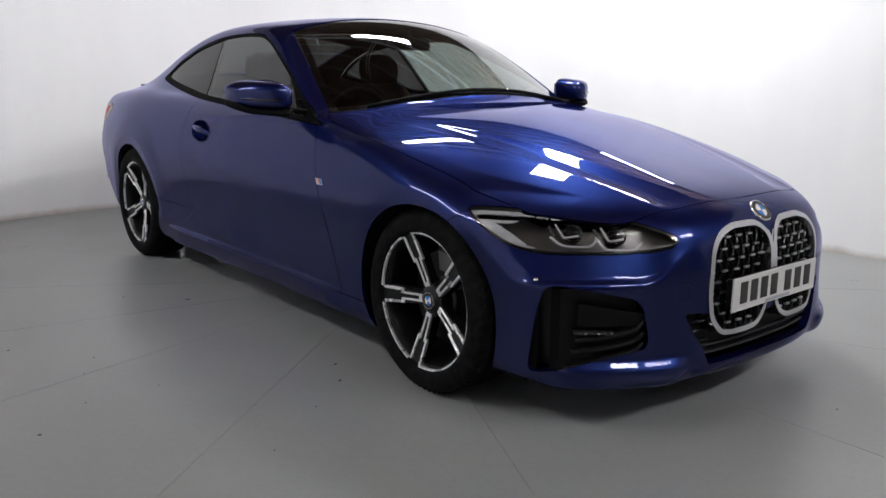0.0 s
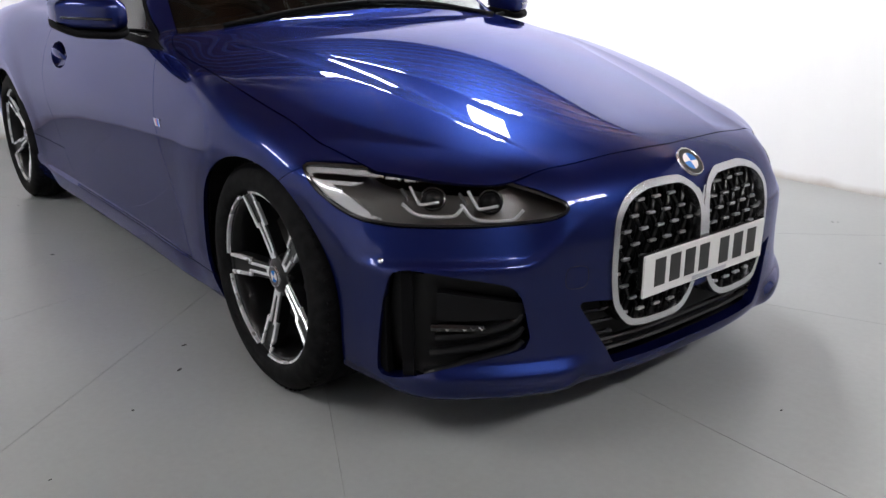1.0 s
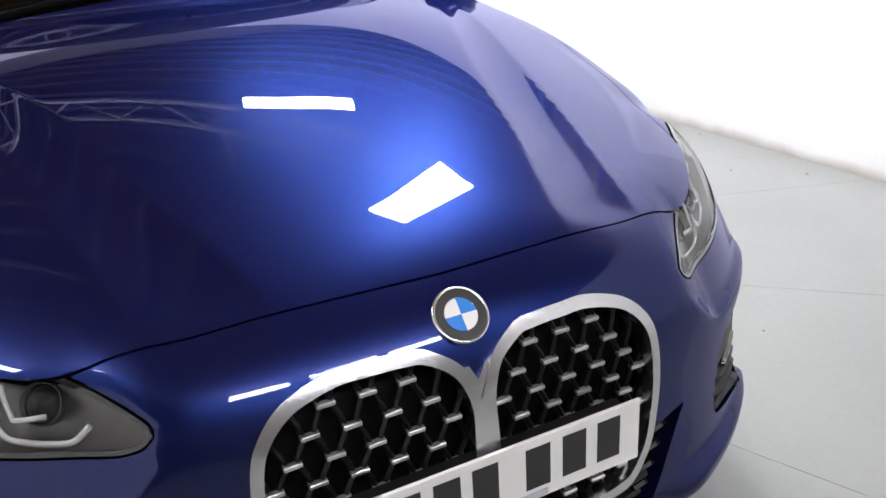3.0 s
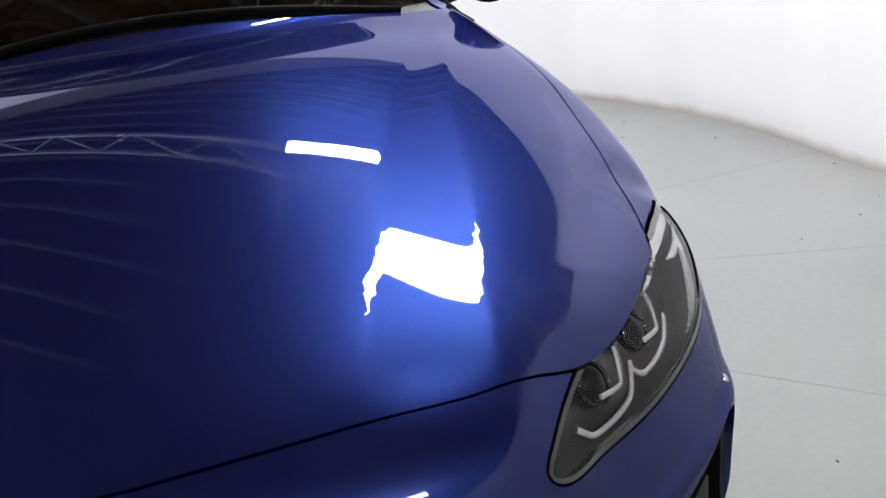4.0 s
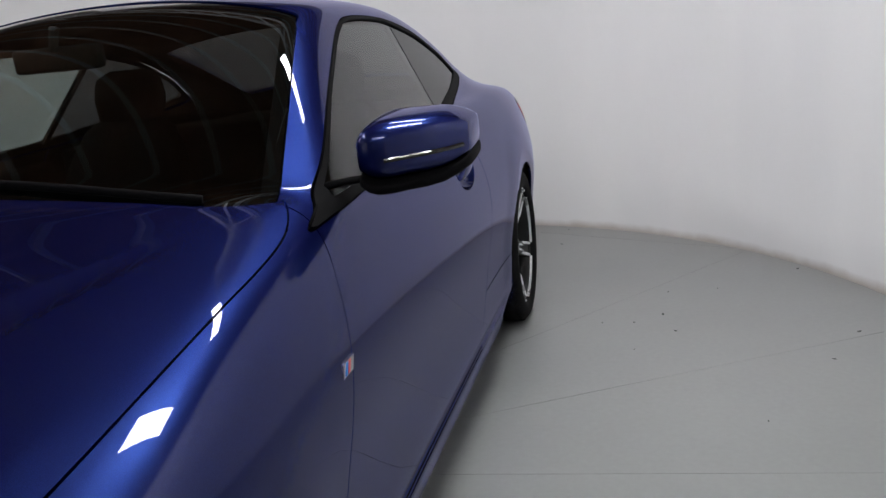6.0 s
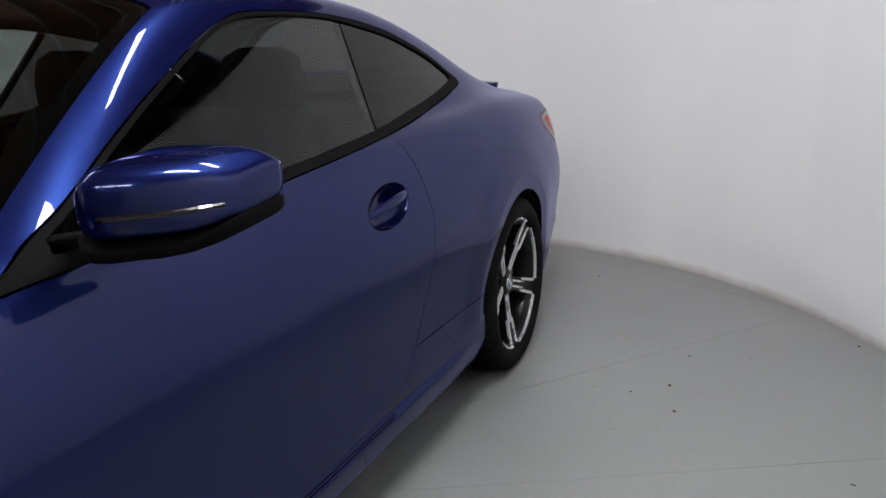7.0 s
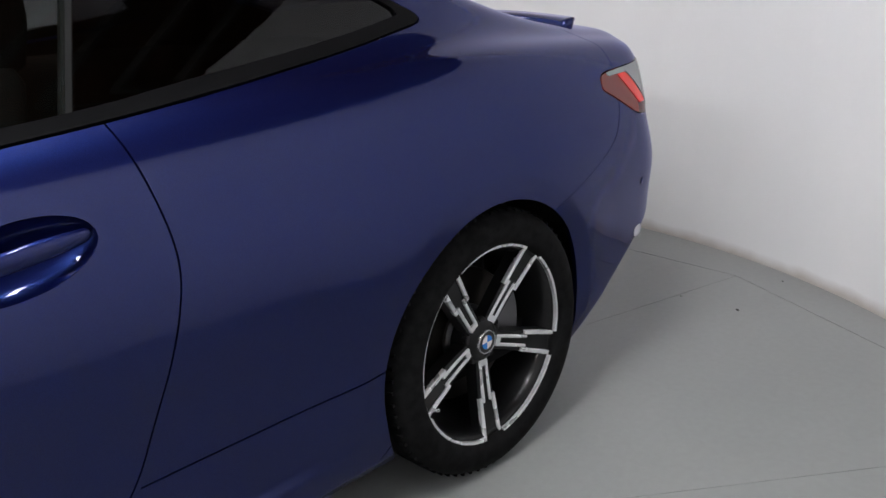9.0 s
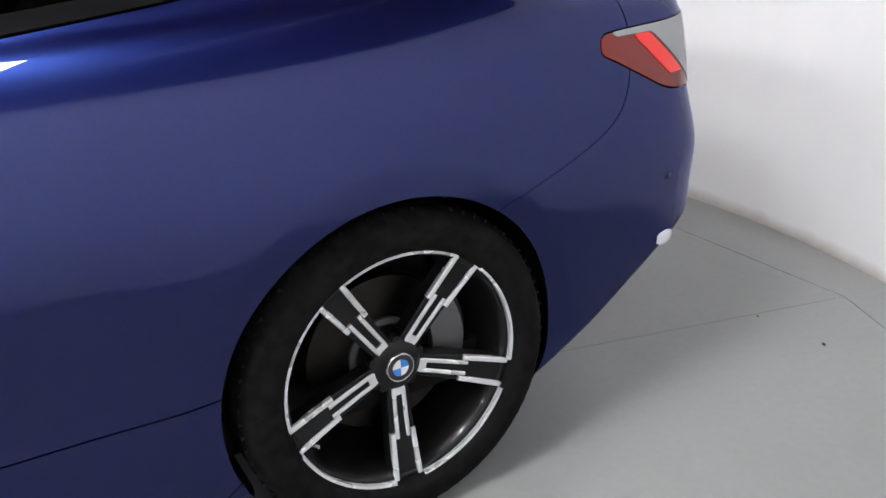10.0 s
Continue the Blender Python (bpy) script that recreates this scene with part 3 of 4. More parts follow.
def truss(length):
    """A flat lattice girder along y, its foot at z = 0."""
    th = empty("roof_truss")
    for y in (-length / 2 + 0.1, 0, length / 2 - 0.1):
        part("hanger_post", box_bm((-0.02, y - 0.02, 0.44), (0.02, y + 0.02, 1.2)), truss_grey, th)
    h = 0.42
    for z in (0, h):
        part("chord", box_bm((-0.03, -length / 2, z - 0.025), (0.03, length / 2, z + 0.025)), truss_grey, th)
    n = int(length / 0.45)
    for k in range(n):
        y0, y1 = -length / 2 + k * length / n, -length / 2 + (k + 1) * length / n
        a, b = ((0, y0, 0), (0, y1, h)) if k % 2 else ((0, y0, h), (0, y1, 0))
        part("brace", tube_bm([a, b], 0.016, 6), truss_grey, th)
    return tagged(th, "light grey lattice steel roof girder under the roof sheeting", "girder", "roof girders")


# ---------------------------------------------------------------- car: the pieces of the skin
car = tagged(empty("car"), "glossy metallic blue two-door coupe parked on the studio floor", "car")

DLO = closed_curve([(-0.715, 0.907), (-0.98, 0.922), (-1.5, 0.946), (-2.05, 0.978), (-2.5, 1.020), (-2.76, 1.055), (-2.868, 1.078), (-2.80, 1.122), (-2.66, 1.187), (-2.40, 1.262), (-2.08, 1.303), (-1.72, 1.306), (-1.54, 1.275), (-1.28, 1.17), (-1.085, 1.08), (-0.905, 0.985), (-0.79, 0.932)], 160)
LAMP = closed_curve([(0.603, 0.696), (0.474, 0.700), (0.375, 0.699), (0.29, 0.712), (0.2, 0.716), (0.079, 0.706), (-0.05, 0.686), (-0.11, 0.670), (-0.25, 0.642), (-0.312, 0.620), (-0.29, 0.596), (-0.20, 0.581), (-0.04, 0.574), (0.179, 0.573), (0.308, 0.577), (0.416, 0.592), (0.532, 0.634), (0.60, 0.674)], 120)
INTAKE = closed_curve([(0.268, 0.472), (0.24, 0.483), (0.192, 0.486), (0.05, 0.470), (-0.10, 0.449), (-0.148, 0.430), (-0.168, 0.403), (-0.186, 0.35), (-0.194, 0.312), (-0.183, 0.289), (-0.154, 0.279), (0.0, 0.256), (0.166, 0.230), (0.29, 0.204), (0.322, 0.206), (0.328, 0.235), (0.314, 0.32), (0.295, 0.41)], 140)
KIDNEY = closed_curve([(0.003, 0.565), (0.024, 0.614), (0.068, 0.643), (0.10, 0.648), (0.15, 0.649), (0.203, 0.647), (0.266, 0.628), (0.305, 0.595), (0.324, 0.552), (0.331, 0.47), (0.326, 0.40), (0.314, 0.352), (0.28, 0.308), (0.245, 0.296), (0.187, 0.293), (0.10, 0.297), (0.055, 0.321), (0.023, 0.37), (0.006, 0.44), (0.002, 0.51)], 160)
TAIL = closed_curve([(0.368, 0.901), (0.357, 0.885), (0.359, 0.866), (0.397, 0.848), (0.473, 0.811), (0.534, 0.783), (0.60, 0.771), (0.75, 0.765), (0.95, 0.76), (1.35, 0.775), (1.40, 0.80), (1.37, 0.87), (1.2, 0.905), (0.95, 0.922), (0.7, 0.917), (0.566, 0.912), (0.47, 0.910), (0.395, 0.907)], 120)
HANDLE = (-1.855, 0.822)
hood_side = spline((-0.95, 0.66), (-0.8, 0.735), (-0.7, 0.785), (-0.58, 0.806), (-0.436, 0.811), (-0.2, 0.809), (0.06, 0.785), (0.302, 0.752), (0.411, 0.725), (0.5, 0.7))
hood_front = spline((0, 0.699), (0.1, 0.695), (0.2, 0.687), (0.3, 0.675), (0.37, 0.664), (0.45, 0.642), (0.53, 0.61), (0.62, 0.535), (0.72, 0.405), (0.85, 0.2))
screen_foot = spline((0, -0.632), (0.2, -0.638), (0.375, -0.655), (0.55, -0.682), (0.675, -0.71), (0.75, -0.765), (0.85, -0.9))
screen_side = spline((-0.6, 0.80), (-0.76, 0.74), (-0.928, 0.695), (-1.147, 0.638), (-1.36, 0.575), (-1.5, 0.53))
door_front = spline((0.15, -0.47), (0.254, -0.502), (0.45, -0.565), (0.65, -0.63), (0.78, -0.685), (0.92, -0.74), (1.1, -0.8))
door_back = spline((0.15, -1.75), (0.28, -1.84), (0.391, -1.941), (0.5, -1.995), (0.603, -2.036), (0.69, -2.066), (0.762, -2.082), (0.86, -2.074), (0.985, -2.045), (1.1, -2.0))
bumper_front = spline((0.5, 0.05), (0.6, 0.125), (0.65, 0.165), (0.699, 0.25), (0.75, 0.36))
bumper_back = spline((0.3, -2.6), (0.6, -3.0), (0.641, -3.093), (0.69, -3.25), (0.73, -3.35), (0.78, -3.405), (0.86, -3.44), (1.0, -3.46))
X, Y, Z = (lambda p: p[:, 0]), (lambda p: np.abs(p[:, 1])), (lambda p: p[:, 2])


def f_arch(p):
    r = np.minimum(np.hypot(X(p), Z(p) - 0.33) - 0.35, np.hypot(X(p) + 2.845, Z(p) - 0.335) - 0.354)
    return np.where(Y(p) < 0.5, 1.0, r)


f_dlo = lambda p: np.where((Y(p) > 0.4) & (Z(p) > 0.85), inside(DLO, X(p), Z(p)), -1.0)  # noqa: E731
f_lamp = lambda p: np.where(X(p) > 0.05, inside(LAMP, Y(p) - X(p), Z(p)), -1.0)  # noqa: E731
f_intake = lambda p: np.where(X(p) > 0.3, inside(INTAKE, Y(p) - X(p), Z(p)), -1.0)  # noqa: E731
f_kidney = lambda p: np.where(X(p) > 0.5, inside(KIDNEY, Y(p), Z(p)), -1.0)  # noqa: E731
f_tail = lambda p: np.where(X(p) < -3.2, inside(TAIL, -3.0 - X(p) + np.maximum(0.78 - Y(p), 0) * 0.9, Z(p)), -1.0)  # noqa: E731
f_screen = lambda p: np.where(Z(p) > 0.9, np.minimum(np.minimum(screen_side(X(p)) - Y(p), screen_foot(Y(p)) - X(p)), X(p) + 1.43 - 0.1 * Y(p) ** 2), -1.0)  # noqa: E731
f_back = lambda p: np.where(Z(p) > 1.0, np.minimum(np.minimum(0.52 - Y(p), -2.52 - X(p) - 0.15 * Y(p) ** 2), X(p) + 3.28), -1.0)  # noqa: E731
f_hood = lambda p: np.where((Z(p) > 0.55) & (X(p) > -1.0), np.minimum(np.minimum(hood_side(X(p)) - Y(p), hood_front(Y(p)) - X(p)), X(p) - screen_foot(Y(p))), -1.0)  # noqa: E731
f_low = lambda p: np.where(X(p) > 0.5, np.minimum(np.minimum(0.325 + 0.59 * (Z(p) - 0.23) - Y(p), Z(p) - 0.205), 0.386 - 0.1 * (0.417 - Y(p)) - Z(p)), -1.0)  # noqa: E731
front_cut = lambda p: np.where((Z(p) > 0.692) & (Y(p) > 0.70), X(p) - 0.47, np.where(Z(p) < 0.78, X(p) - bumper_front(Z(p)), X(p) - 0.45))  # noqa: E731
back_cut = lambda p: np.where(Z(p) < 0.99, bumper_back(Z(p)) - X(p), -3.47 - X(p))  # noqa: E731
f_handle = lambda p: 1 - ((X(p) - HANDLE[0]) / 0.118) ** 2 - ((Z(p) - HANDLE[1] - 0.10 * (HANDLE[0] - X(p))) / 0.052) ** 2  # noqa: E731
f_door = lambda p: np.minimum(np.minimum(door_front(Z(p)) - X(p), X(p) - door_back(Z(p))), np.minimum(Z(p) - 0.262, np.where(Z(p) > 1.0, -1.0, 1.0)))  # noqa: E731
f_skirt = lambda p: np.where((X(p) < -0.2) & (X(p) > -2.7), np.where(X(p) > door_back(Z(p)), 0.255, 0.403) - Z(p), -1.0)  # noqa: E731


def f_not(f):
    return lambda p: -f(p)


GAP = 0.0018
gap = lambda f, g=GAP: (lambda p: f(p) - g)  # noqa: E731
left, right = (lambda p: p[:, 1]), (lambda p: -p[:, 1])
rest = clip(skin(0.0108), f_arch)
pieces = {}
for key, f in (("dlo", f_dlo), ("screen", f_screen), ("back", f_back), ("hood", f_hood), ("lamp", f_lamp), ("intake", f_intake), ("kidney", f_kidney), ("low", f_low), ("tail", f_tail), ("front", front_cut), ("rear", back_cut), ("skirt", f_skirt), ("door", f_door)):
    pieces[key] = clip(rest, gap(f, 0.0 if key in ("kidney", "low", "intake") else GAP))
    rest = clip(rest, gap(f_not(f), 0.0 if key in ("kidney", "low", "intake") else GAP))
inner = [paint, lining]
panel("hood", pieces["hood"], inner, car, 0.014, label="long creased blue metallic bonnet")
panel("front_bumper", pieces["front"], inner, car, 0.03, label="sculpted blue metallic front bumper")
panel("rear_bumper", pieces["rear"], inner, car, 0.014)
fend, rear = clip(rest, lambda p: np.where(Z(p) > 0.99, -1.0, X(p) + 1.4)), clip(rest, lambda p: np.where(Z(p) > 0.99, 1.0, -1.4 - X(p)))
panel("front_fender", clip(fend, left), inner, car, 0.014)
panel("front_fender", clip(fend, right), inner, car, 0.014)
panel("roof_and_quarter_shell", rear, inner, car, 0.02, label="blue metallic roof, pillars and rear quarters")
for s in (left, right):
    panel("side_skirt", clip(pieces["skirt"], s), inner, car, 0.014)
    door = panel("door", clip(clip(pieces["door"], s), f_not(f_handle)), inner, car, 0.014)
    cup = sunk(clip(clip(pieces["door"], s), f_handle), lambda p: 0.034 * np.sqrt(np.clip(f_handle(p), 0, 1)), True)
    panel("handle_recess", cup, paint, door, 0.002)
    q = [(HANDLE[0] + 0.112 * t, HANDLE[1] + 0.10 * (-0.112 * t) + 0.004) for t in np.linspace(-1, 1, 17)]
    bar = on_side(q) + normal_at(on_side(q)) * (0.014 * np.sqrt(1.02 - np.linspace(-1, 1, 17) ** 2))[:, None] - normal_at(on_side(q)) * 0.006
    if s is right:
        bar[:, 1] *= -1
    part("door_handle", tube_bm(bar, 0.0125 * np.sqrt(1.06 - np.linspace(-1, 1, 17) ** 2) + 0.004, 12, up=(0, 1, 0), flat=0.6), paint, door, smooth=True)

# glazing
window_foot = spline((-0.70, 0.908), (-1.5, 0.946), (-2.05, 0.978), (-2.5, 1.02), (-2.76, 1.055), (-2.87, 1.078))
panel("windscreen", clip(pieces["screen"], lambda p: f_screen(p) - 0.0), [screen_glass, clear_back], car, 0.004, -0.004, label="dark windscreen with black printed edge").visible_shadow = True
frit = clip(pieces["screen"], lambda p: 0.035 - f_screen(p))
panel("screen_edge_band", frit, grille_black, car, 0.002, -0.009)
panel("rear_window", pieces["back"], [privacy_glass, clear_back], car, 0.004, -0.004)
for s in (left, right):
    side_glass = clip(pieces["dlo"], s)
    inner_edge = lambda p: f_dlo(p) - 0.011 - 0.012 * step((0.05 - Z(p) + window_foot(X(p))) / 0.03) - 0.007 * step((-2.0 - X(p)) / 0.3)  # noqa: E731
    pillar = lambda p: X(p) + 2.0 + 0.42 * (Z(p) - 0.985)  # noqa: E731
    trim = clip(side_glass, f_not(inner_edge))
    panel("window_trim", trim, grille_black, car, 0.012, 0.002, label="gloss black window surround")
    pane = clip(side_glass, inner_edge)
    post = lambda p: np.minimum(0.012 - pillar(p), pillar(p) + 0.012)  # noqa: E731
    panel("door_window", clip(pane, lambda p: pillar(p) - 0.006), [glass, clear_back], car, 0.004, -0.004, label="grey-green tinted door glass")
    panel("quarter_window", clip(pane, lambda p: -0.006 - pillar(p)), [privacy_glass, clear_back], car, 0.004, -0.004, label="dark privacy rear side glass")
    panel("window_post", clip(pane, post), black_plastic, car, 0.012, -0.01)

# ---------------------------------------------------------------- car: front end
backing = sunk(pieces["kidney"], lambda p: np.full(len(p), 0.045))
for s, sign in ((left, 1), (right, -1)):
    grille = panel("kidney_grille", clip(backing, s), grille_black, car, 0.004, label="tall black kidney grille with silver studs")
    panel("grille_frame", clip(clip(pieces["kidney"], s), lambda p: 0.017 - f_kidney(p)), satin, grille, 0.03, 0.007, "flat satin chrome surround")
    for col in range(13):
        y0 = 0.012 + col * 0.0285
        zz = np.linspace(0.275, 0.67, 46)
        yy = y0 + 0.01425 - 0.0065 * np.cos((zz - 0.292 - 0.035 * (col % 2)) * 2 * math.pi / 0.07)
        keep = inside(KIDNEY, yy, zz) > 0.004
        if keep.sum() > 4:
            rod = on_nose(np.stack([yy[keep], zz[keep]], 1)) - np.array((0.024, 0, 0))
            rod[:, 1] *= sign
            part("grille_bar", tube_bm(rod, 0.0045, 6, flat=1.9, up=(1, 0, 0)), grille_bar_black, grille)
        for row in range(12):
            z = 0.292 + row * 0.035
            if inside(KIDNEY, np.array([y0]), np.array([z]))[0] > 0.02 and col % 2 == row % 2:
                c = on_nose([(y0, z)])[0]
                part("grille_stud", box_bm((c[0] - 0.022, sign * y0 - 0.013, z - 0.0034), (c[0] - 0.011, sign * y0 + 0.013, z + 0.0034), 0.001, 1), stud_grey, grille)

panel("lower_intake", sunk(pieces["low"], lambda p: np.full(len(p), 0.06)), black_plastic, car, 0.004, label="black lower air intake")
for z in (0.235, 0.262):
    yy = np.linspace(-0.37, 0.37, 31)
    rod = on_nose(np.stack([np.abs(yy), 0 * yy + z], 1)) - np.array((0.035, 0, 0))
    rod[:, 1] = yy
    part("intake_bar", tube_bm(rod, 0.006, 6, flat=1.8, up=(1, 0, 0)), black_plastic, car)
for z in (0.255, 0.285, 0.315, 0.345):
    for sign in (1, -1):
        yy = np.linspace(0.30, 0.325 + 0.59 * (z - 0.23) - 0.008, 8)
        rod = on_nose(np.stack([yy, 0 * yy + z], 1)) - np.array((0.028, 0, 0))
        rod[:, 1] *= sign
        part("intake_bar", tube_bm(rod, 0.005, 6, flat=2.0, up=(1, 0, 0)), black_gloss, car)


def corner_path(uz, sign, depth):
    q = on_corner(np.array(uz, float))
    q = q - normal_at(q) * depth
    q[:, 1] *= sign
    return q


for s, sign in ((left, 1), (right, -1)):
    vent = panel("side_intake", sunk(clip(pieces["intake"], s), lambda p: np.full(len(p), 0.05)), black_plastic, car, 0.004, label="black side air intake in the bumper")
    blade = sunk(clip(clip(pieces["intake"], s), lambda p: 0.075 - np.abs(Y(p) - X(p) - 0.27)), lambda p: 0.012 + 0 * X(p))
    panel("air_curtain_frame", clip(blade, lambda p: np.abs(Y(p) - X(p) - 0.262) - 0.028), grille_black, vent, 0.02)
    lid = clip(clip(pieces["intake"], s), lambda p: np.minimum(np.minimum(Z(p) - 0.357, 0.428 - 0.12 * np.abs(Y(p) - X(p) - 0.1) - Z(p)), 0.115 - (Y(p) - X(p))))
    panel("upper_blank", sunk(lid, lambda p: 0.013 + 0 * X(p)), vent_black, vent, 0.03)
    fog = part("fog_lamp", tube_bm(corner_path([(0.135, 0.338), (0.05, 0.337), (-0.045, 0.334)], sign, 0.02), 0.0125, 8, flat=0.8, up=(0, 0, 1)), black_gloss, vent, "small lamp strip with bright cells")
    for k in range(6):
        u0 = 0.118 - 0.029 * k
        part("lamp_cell", tube_bm(corner_path([(u0, 0.340), (u0 - 0.010, 0.335), (u0 - 0.02, 0.3385)], sign, 0.0125), (0.0035, 0.0052, 0.0035), 6, flat=0.6, up=(0, 0, 1)), lamp_clear if k % 2 else caliper_grey, fog)
    for z, a, low in ((0.322, 0.12, 0.008), (0.288, 0.14, 0.012), (0.256, 0.16, 0.02)):
        path = open_curve([(a, z - low), (0.0, z), (-0.09, z + 0.012), (-0.15, z + 0.026), (-0.178, z + 0.046)], 14)
        part("slat", tube_bm(corner_path(path, sign, 0.02), 0.0085, 8, flat=1.6, up=(0.6, 0.6 * sign, -0.25)), vent_black, vent, smooth=True)

    lamp = panel("headlight", sunk(clip(pieces["lamp"], s), lambda p: np.clip(f_lamp(p), 0, 0.03) * 1.6 + 0.009), lamp_bowl, car, 0.003, label="swept headlight with two units and light guides")
    panel("lens", clip(pieces["lamp"], s), [lens_glass, clear_back], lamp, 0.003, -0.001)
    band = lambda uz, r, d, name, mat: part(name, tube_bm(corner_path(open_curve(uz, 26), sign, d), r, 8, flat=0.6, up=normal_at(on_corner(open_curve(uz, 26))) * np.array((1, sign, 1))), mat, lamp, smooth=True)  # noqa: E731
    skin_lamp = clip(pieces["lamp"], s)
    rim = lambda p: np.minimum(f_lamp(p), -f_hood(p))  # noqa: E731
    out = lambda p: Y(p) - X(p)  # noqa: E731
    upper = lambda p: Z(p) - 0.672 + 0.05 * np.maximum(0.1 - out(p), 0)  # noqa: E731
    top_bar = clip(clip(skin_lamp, lambda p: np.minimum(rim(p) - 0.007, 0.014 + 0.004 * step(out(p) / 0.5) - rim(p))), lambda p: np.minimum(upper(p), out(p) + 0.16))
    panel("top_light_guide", sunk(top_bar, lambda p: 0.005 + 0 * X(p)), lamp_clear, lamp, 0.004, label="frosted white light guide")
    side_bar = clip(clip(skin_lamp, lambda p: np.minimum(f_lamp(p) - 0.010, 0.014 + 0.026 * step((out(p) - 0.29) / 0.16) - f_lamp(p))), lambda p: np.minimum(out(p) - 0.27, 0.668 - Z(p)))
    panel("side_light_guide", sunk(side_bar, lambda p: 0.006 + 0 * X(p)), lamp_clear, lamp, 0.004, label="frosted white light guide")
    for u0 in (0.0, -0.2):
        v = 0.01 if u0 < 0 else 0.0
        band([(u0 + 0.245, 0.628), (u0 + 0.205, 0.607 - v), (u0 + 0.16, 0.600 - v), (u0 + 0.10, 0.599 - v), (u0 + 0.062, 0.603 - v), (u0 + 0.035, 0.622 - v)], 0.0046, 0.02, "light_guide", lamp_clear)
        band([(u0 + 0.222, 0.668 - v), (u0 + 0.192, 0.634 - v), (u0 + 0.178, 0.626 - v), (u0 + 0.118, 0.632 - v)], 0.004, 0.018, "light_guide", lamp_clear)
        band([(u0 + 0.252, 0.666 - v), (u0 + 0.238, 0.652 - v), (u0 + 0.226, 0.636 - v)], 0.0045, 0.026, "bezel", caliper_grey)
        c = corner_path([(u0 + 0.142, 0.646 - v)], sign, 0.034)[0]
        n = normal_at(c * np.array((1, sign, 1)))[0] * np.array((1, sign, 1))
        at = Matrix.Translation(c) @ Vector(n).to_track_quat("Y", "Z").to_matrix().to_4x4()
        unit = part("projector", moved(lathe_bm([(0.0, 0.010), (0.014, 0.007), (0.022, 0.0), (0.024, -0.004)], 28), at), vent_black, lamp, smooth=True)
        part("projector_ring", moved(lathe_bm([(0.0245, 0.0), (0.028, 0.004), (0.0305, 0.004), (0.0305, -0.012), (0.0245, -0.012)], 28, True), at), black_gloss, unit, smooth=True)
    edge = clip(skin_lamp, lambda p: 0.0075 - f_lamp(p))
    panel("black_border", edge, black_gloss, lamp, 0.012, 0.0015)
    # parking sensor
    c = corner_path([(0.303, 0.502)], sign, 0.0)[0]
    n = normal_at(c * np.array((1, sign, 1)))[0] * np.array((1, sign, 1))
    part("parking_sensor", moved(lathe_bm([(0.0, 0.002), (0.007, 0.0015), (0.008, -0.004)], 16), Matrix.Translation(c) @ Vector(n).to_track_quat("Y", "Z").to_matrix().to_4x4()), satin, car, smooth=True)

# towing eye cover: a rounded seam in the bumper
ring = on_nose([(0.42 + 0.029 * np.sign(math.cos(a)) * abs(math.cos(a)) ** 0.6, 0.45 + 0.028 * np.sign(math.sin(a)) * abs(math.sin(a)) ** 0.6) for a in np.linspace(0, 2 * math.pi, 29)[:-1]])
ring[:, 1] *= -1
part("towing_cover_seam", tube_bm(ring, 0.0007, 5, True), black_plastic, car)
pin = clip(clip(pieces["front"], lambda p: np.minimum(0.03 - Y(p), f_kidney(p) + 0.007)), lambda p: np.minimum(Z(p) - 0.42, 0.61 - Z(p)))
for s in (left, right):
    panel("grille_bridge", clip(pin, s), satin, car, 0.01, 0.005, "satin chrome bridge between the grilles")

# number plate with plain bars in place of its writing
plate = part("number_plate", box_bm((0.832, -0.26, 0.374), (0.838, 0.26, 0.485), 0.002, 1), plate_white, car, "white number plate with dark bars")
part("plate_holder", box_bm((0.80, -0.24, 0.385), (0.8315, 0.24, 0.475), 0.004, 1), black_plastic, plate)
for k, y in enumerate((-0.197, -0.137, -0.076, -0.015, 0.073, 0.137, 0.2)):
    part("plate_bar", box_bm((0.8375, y - 0.021, 0.397), (0.8388, y + 0.021, 0.469)), plate_black, plate)
part("plate_caption_bar", box_bm((0.8375, -0.06, 0.378), (0.8386, 0.09, 0.389)), plate_grey, plate)


def roundel(name, r, m, parent):
    """A dark disc with a bright rim and four coloured quarters, facing +y before m."""
    ob = part(name, moved(lathe_bm([(0, 0.001), (0.9 * r, 0.001), (0.93 * r, 0.003), (r, 0.002), (r, -0.006)], 40), m), satin, parent, "round bright-rimmed badge", True)
    part("badge_ring", moved(lathe_bm([(0.6 * r, 0.0022), (0.91 * r, 0.0022), (0.91 * r, 0.0), (0.6 * r, 0.0)], 40, True), m), plate_black, ob)
    for k in range(4):
        bm = bmesh.new()
        a = [bm.verts.new((0, 0.0024, 0))] + [bm.verts.new((0.58 * r * math.cos(t), 0.0024, 0.58 * r * math.sin(t))) for t in np.linspace(k * math.pi / 2, (k + 1) * math.pi / 2, 10)]
        f = bm.faces.new(a)
        geo = bmesh.ops.extrude_face_region(bm, geom=[f])["geom"]
        for v in geo:
            if isinstance(v, bmesh.types.BMVert):
                v.co.y -= 0.002
        bmesh.ops.recalc_face_normals(bm, faces=bm.faces[:])
        part("badge_quarter", moved(bm, m), badge_blue if k % 2 else badge_white, ob)
    return ob


c = on_nose([(0.0, 0.668)])[0]
n = Vector(normal_at(c)[0])
roundel("bonnet_badge", 0.042, Matrix.Translation(Vector(c) + 0.003 * n) @ n.to_track_quat("Y", "Z").to_matrix().to_4x4(), car)
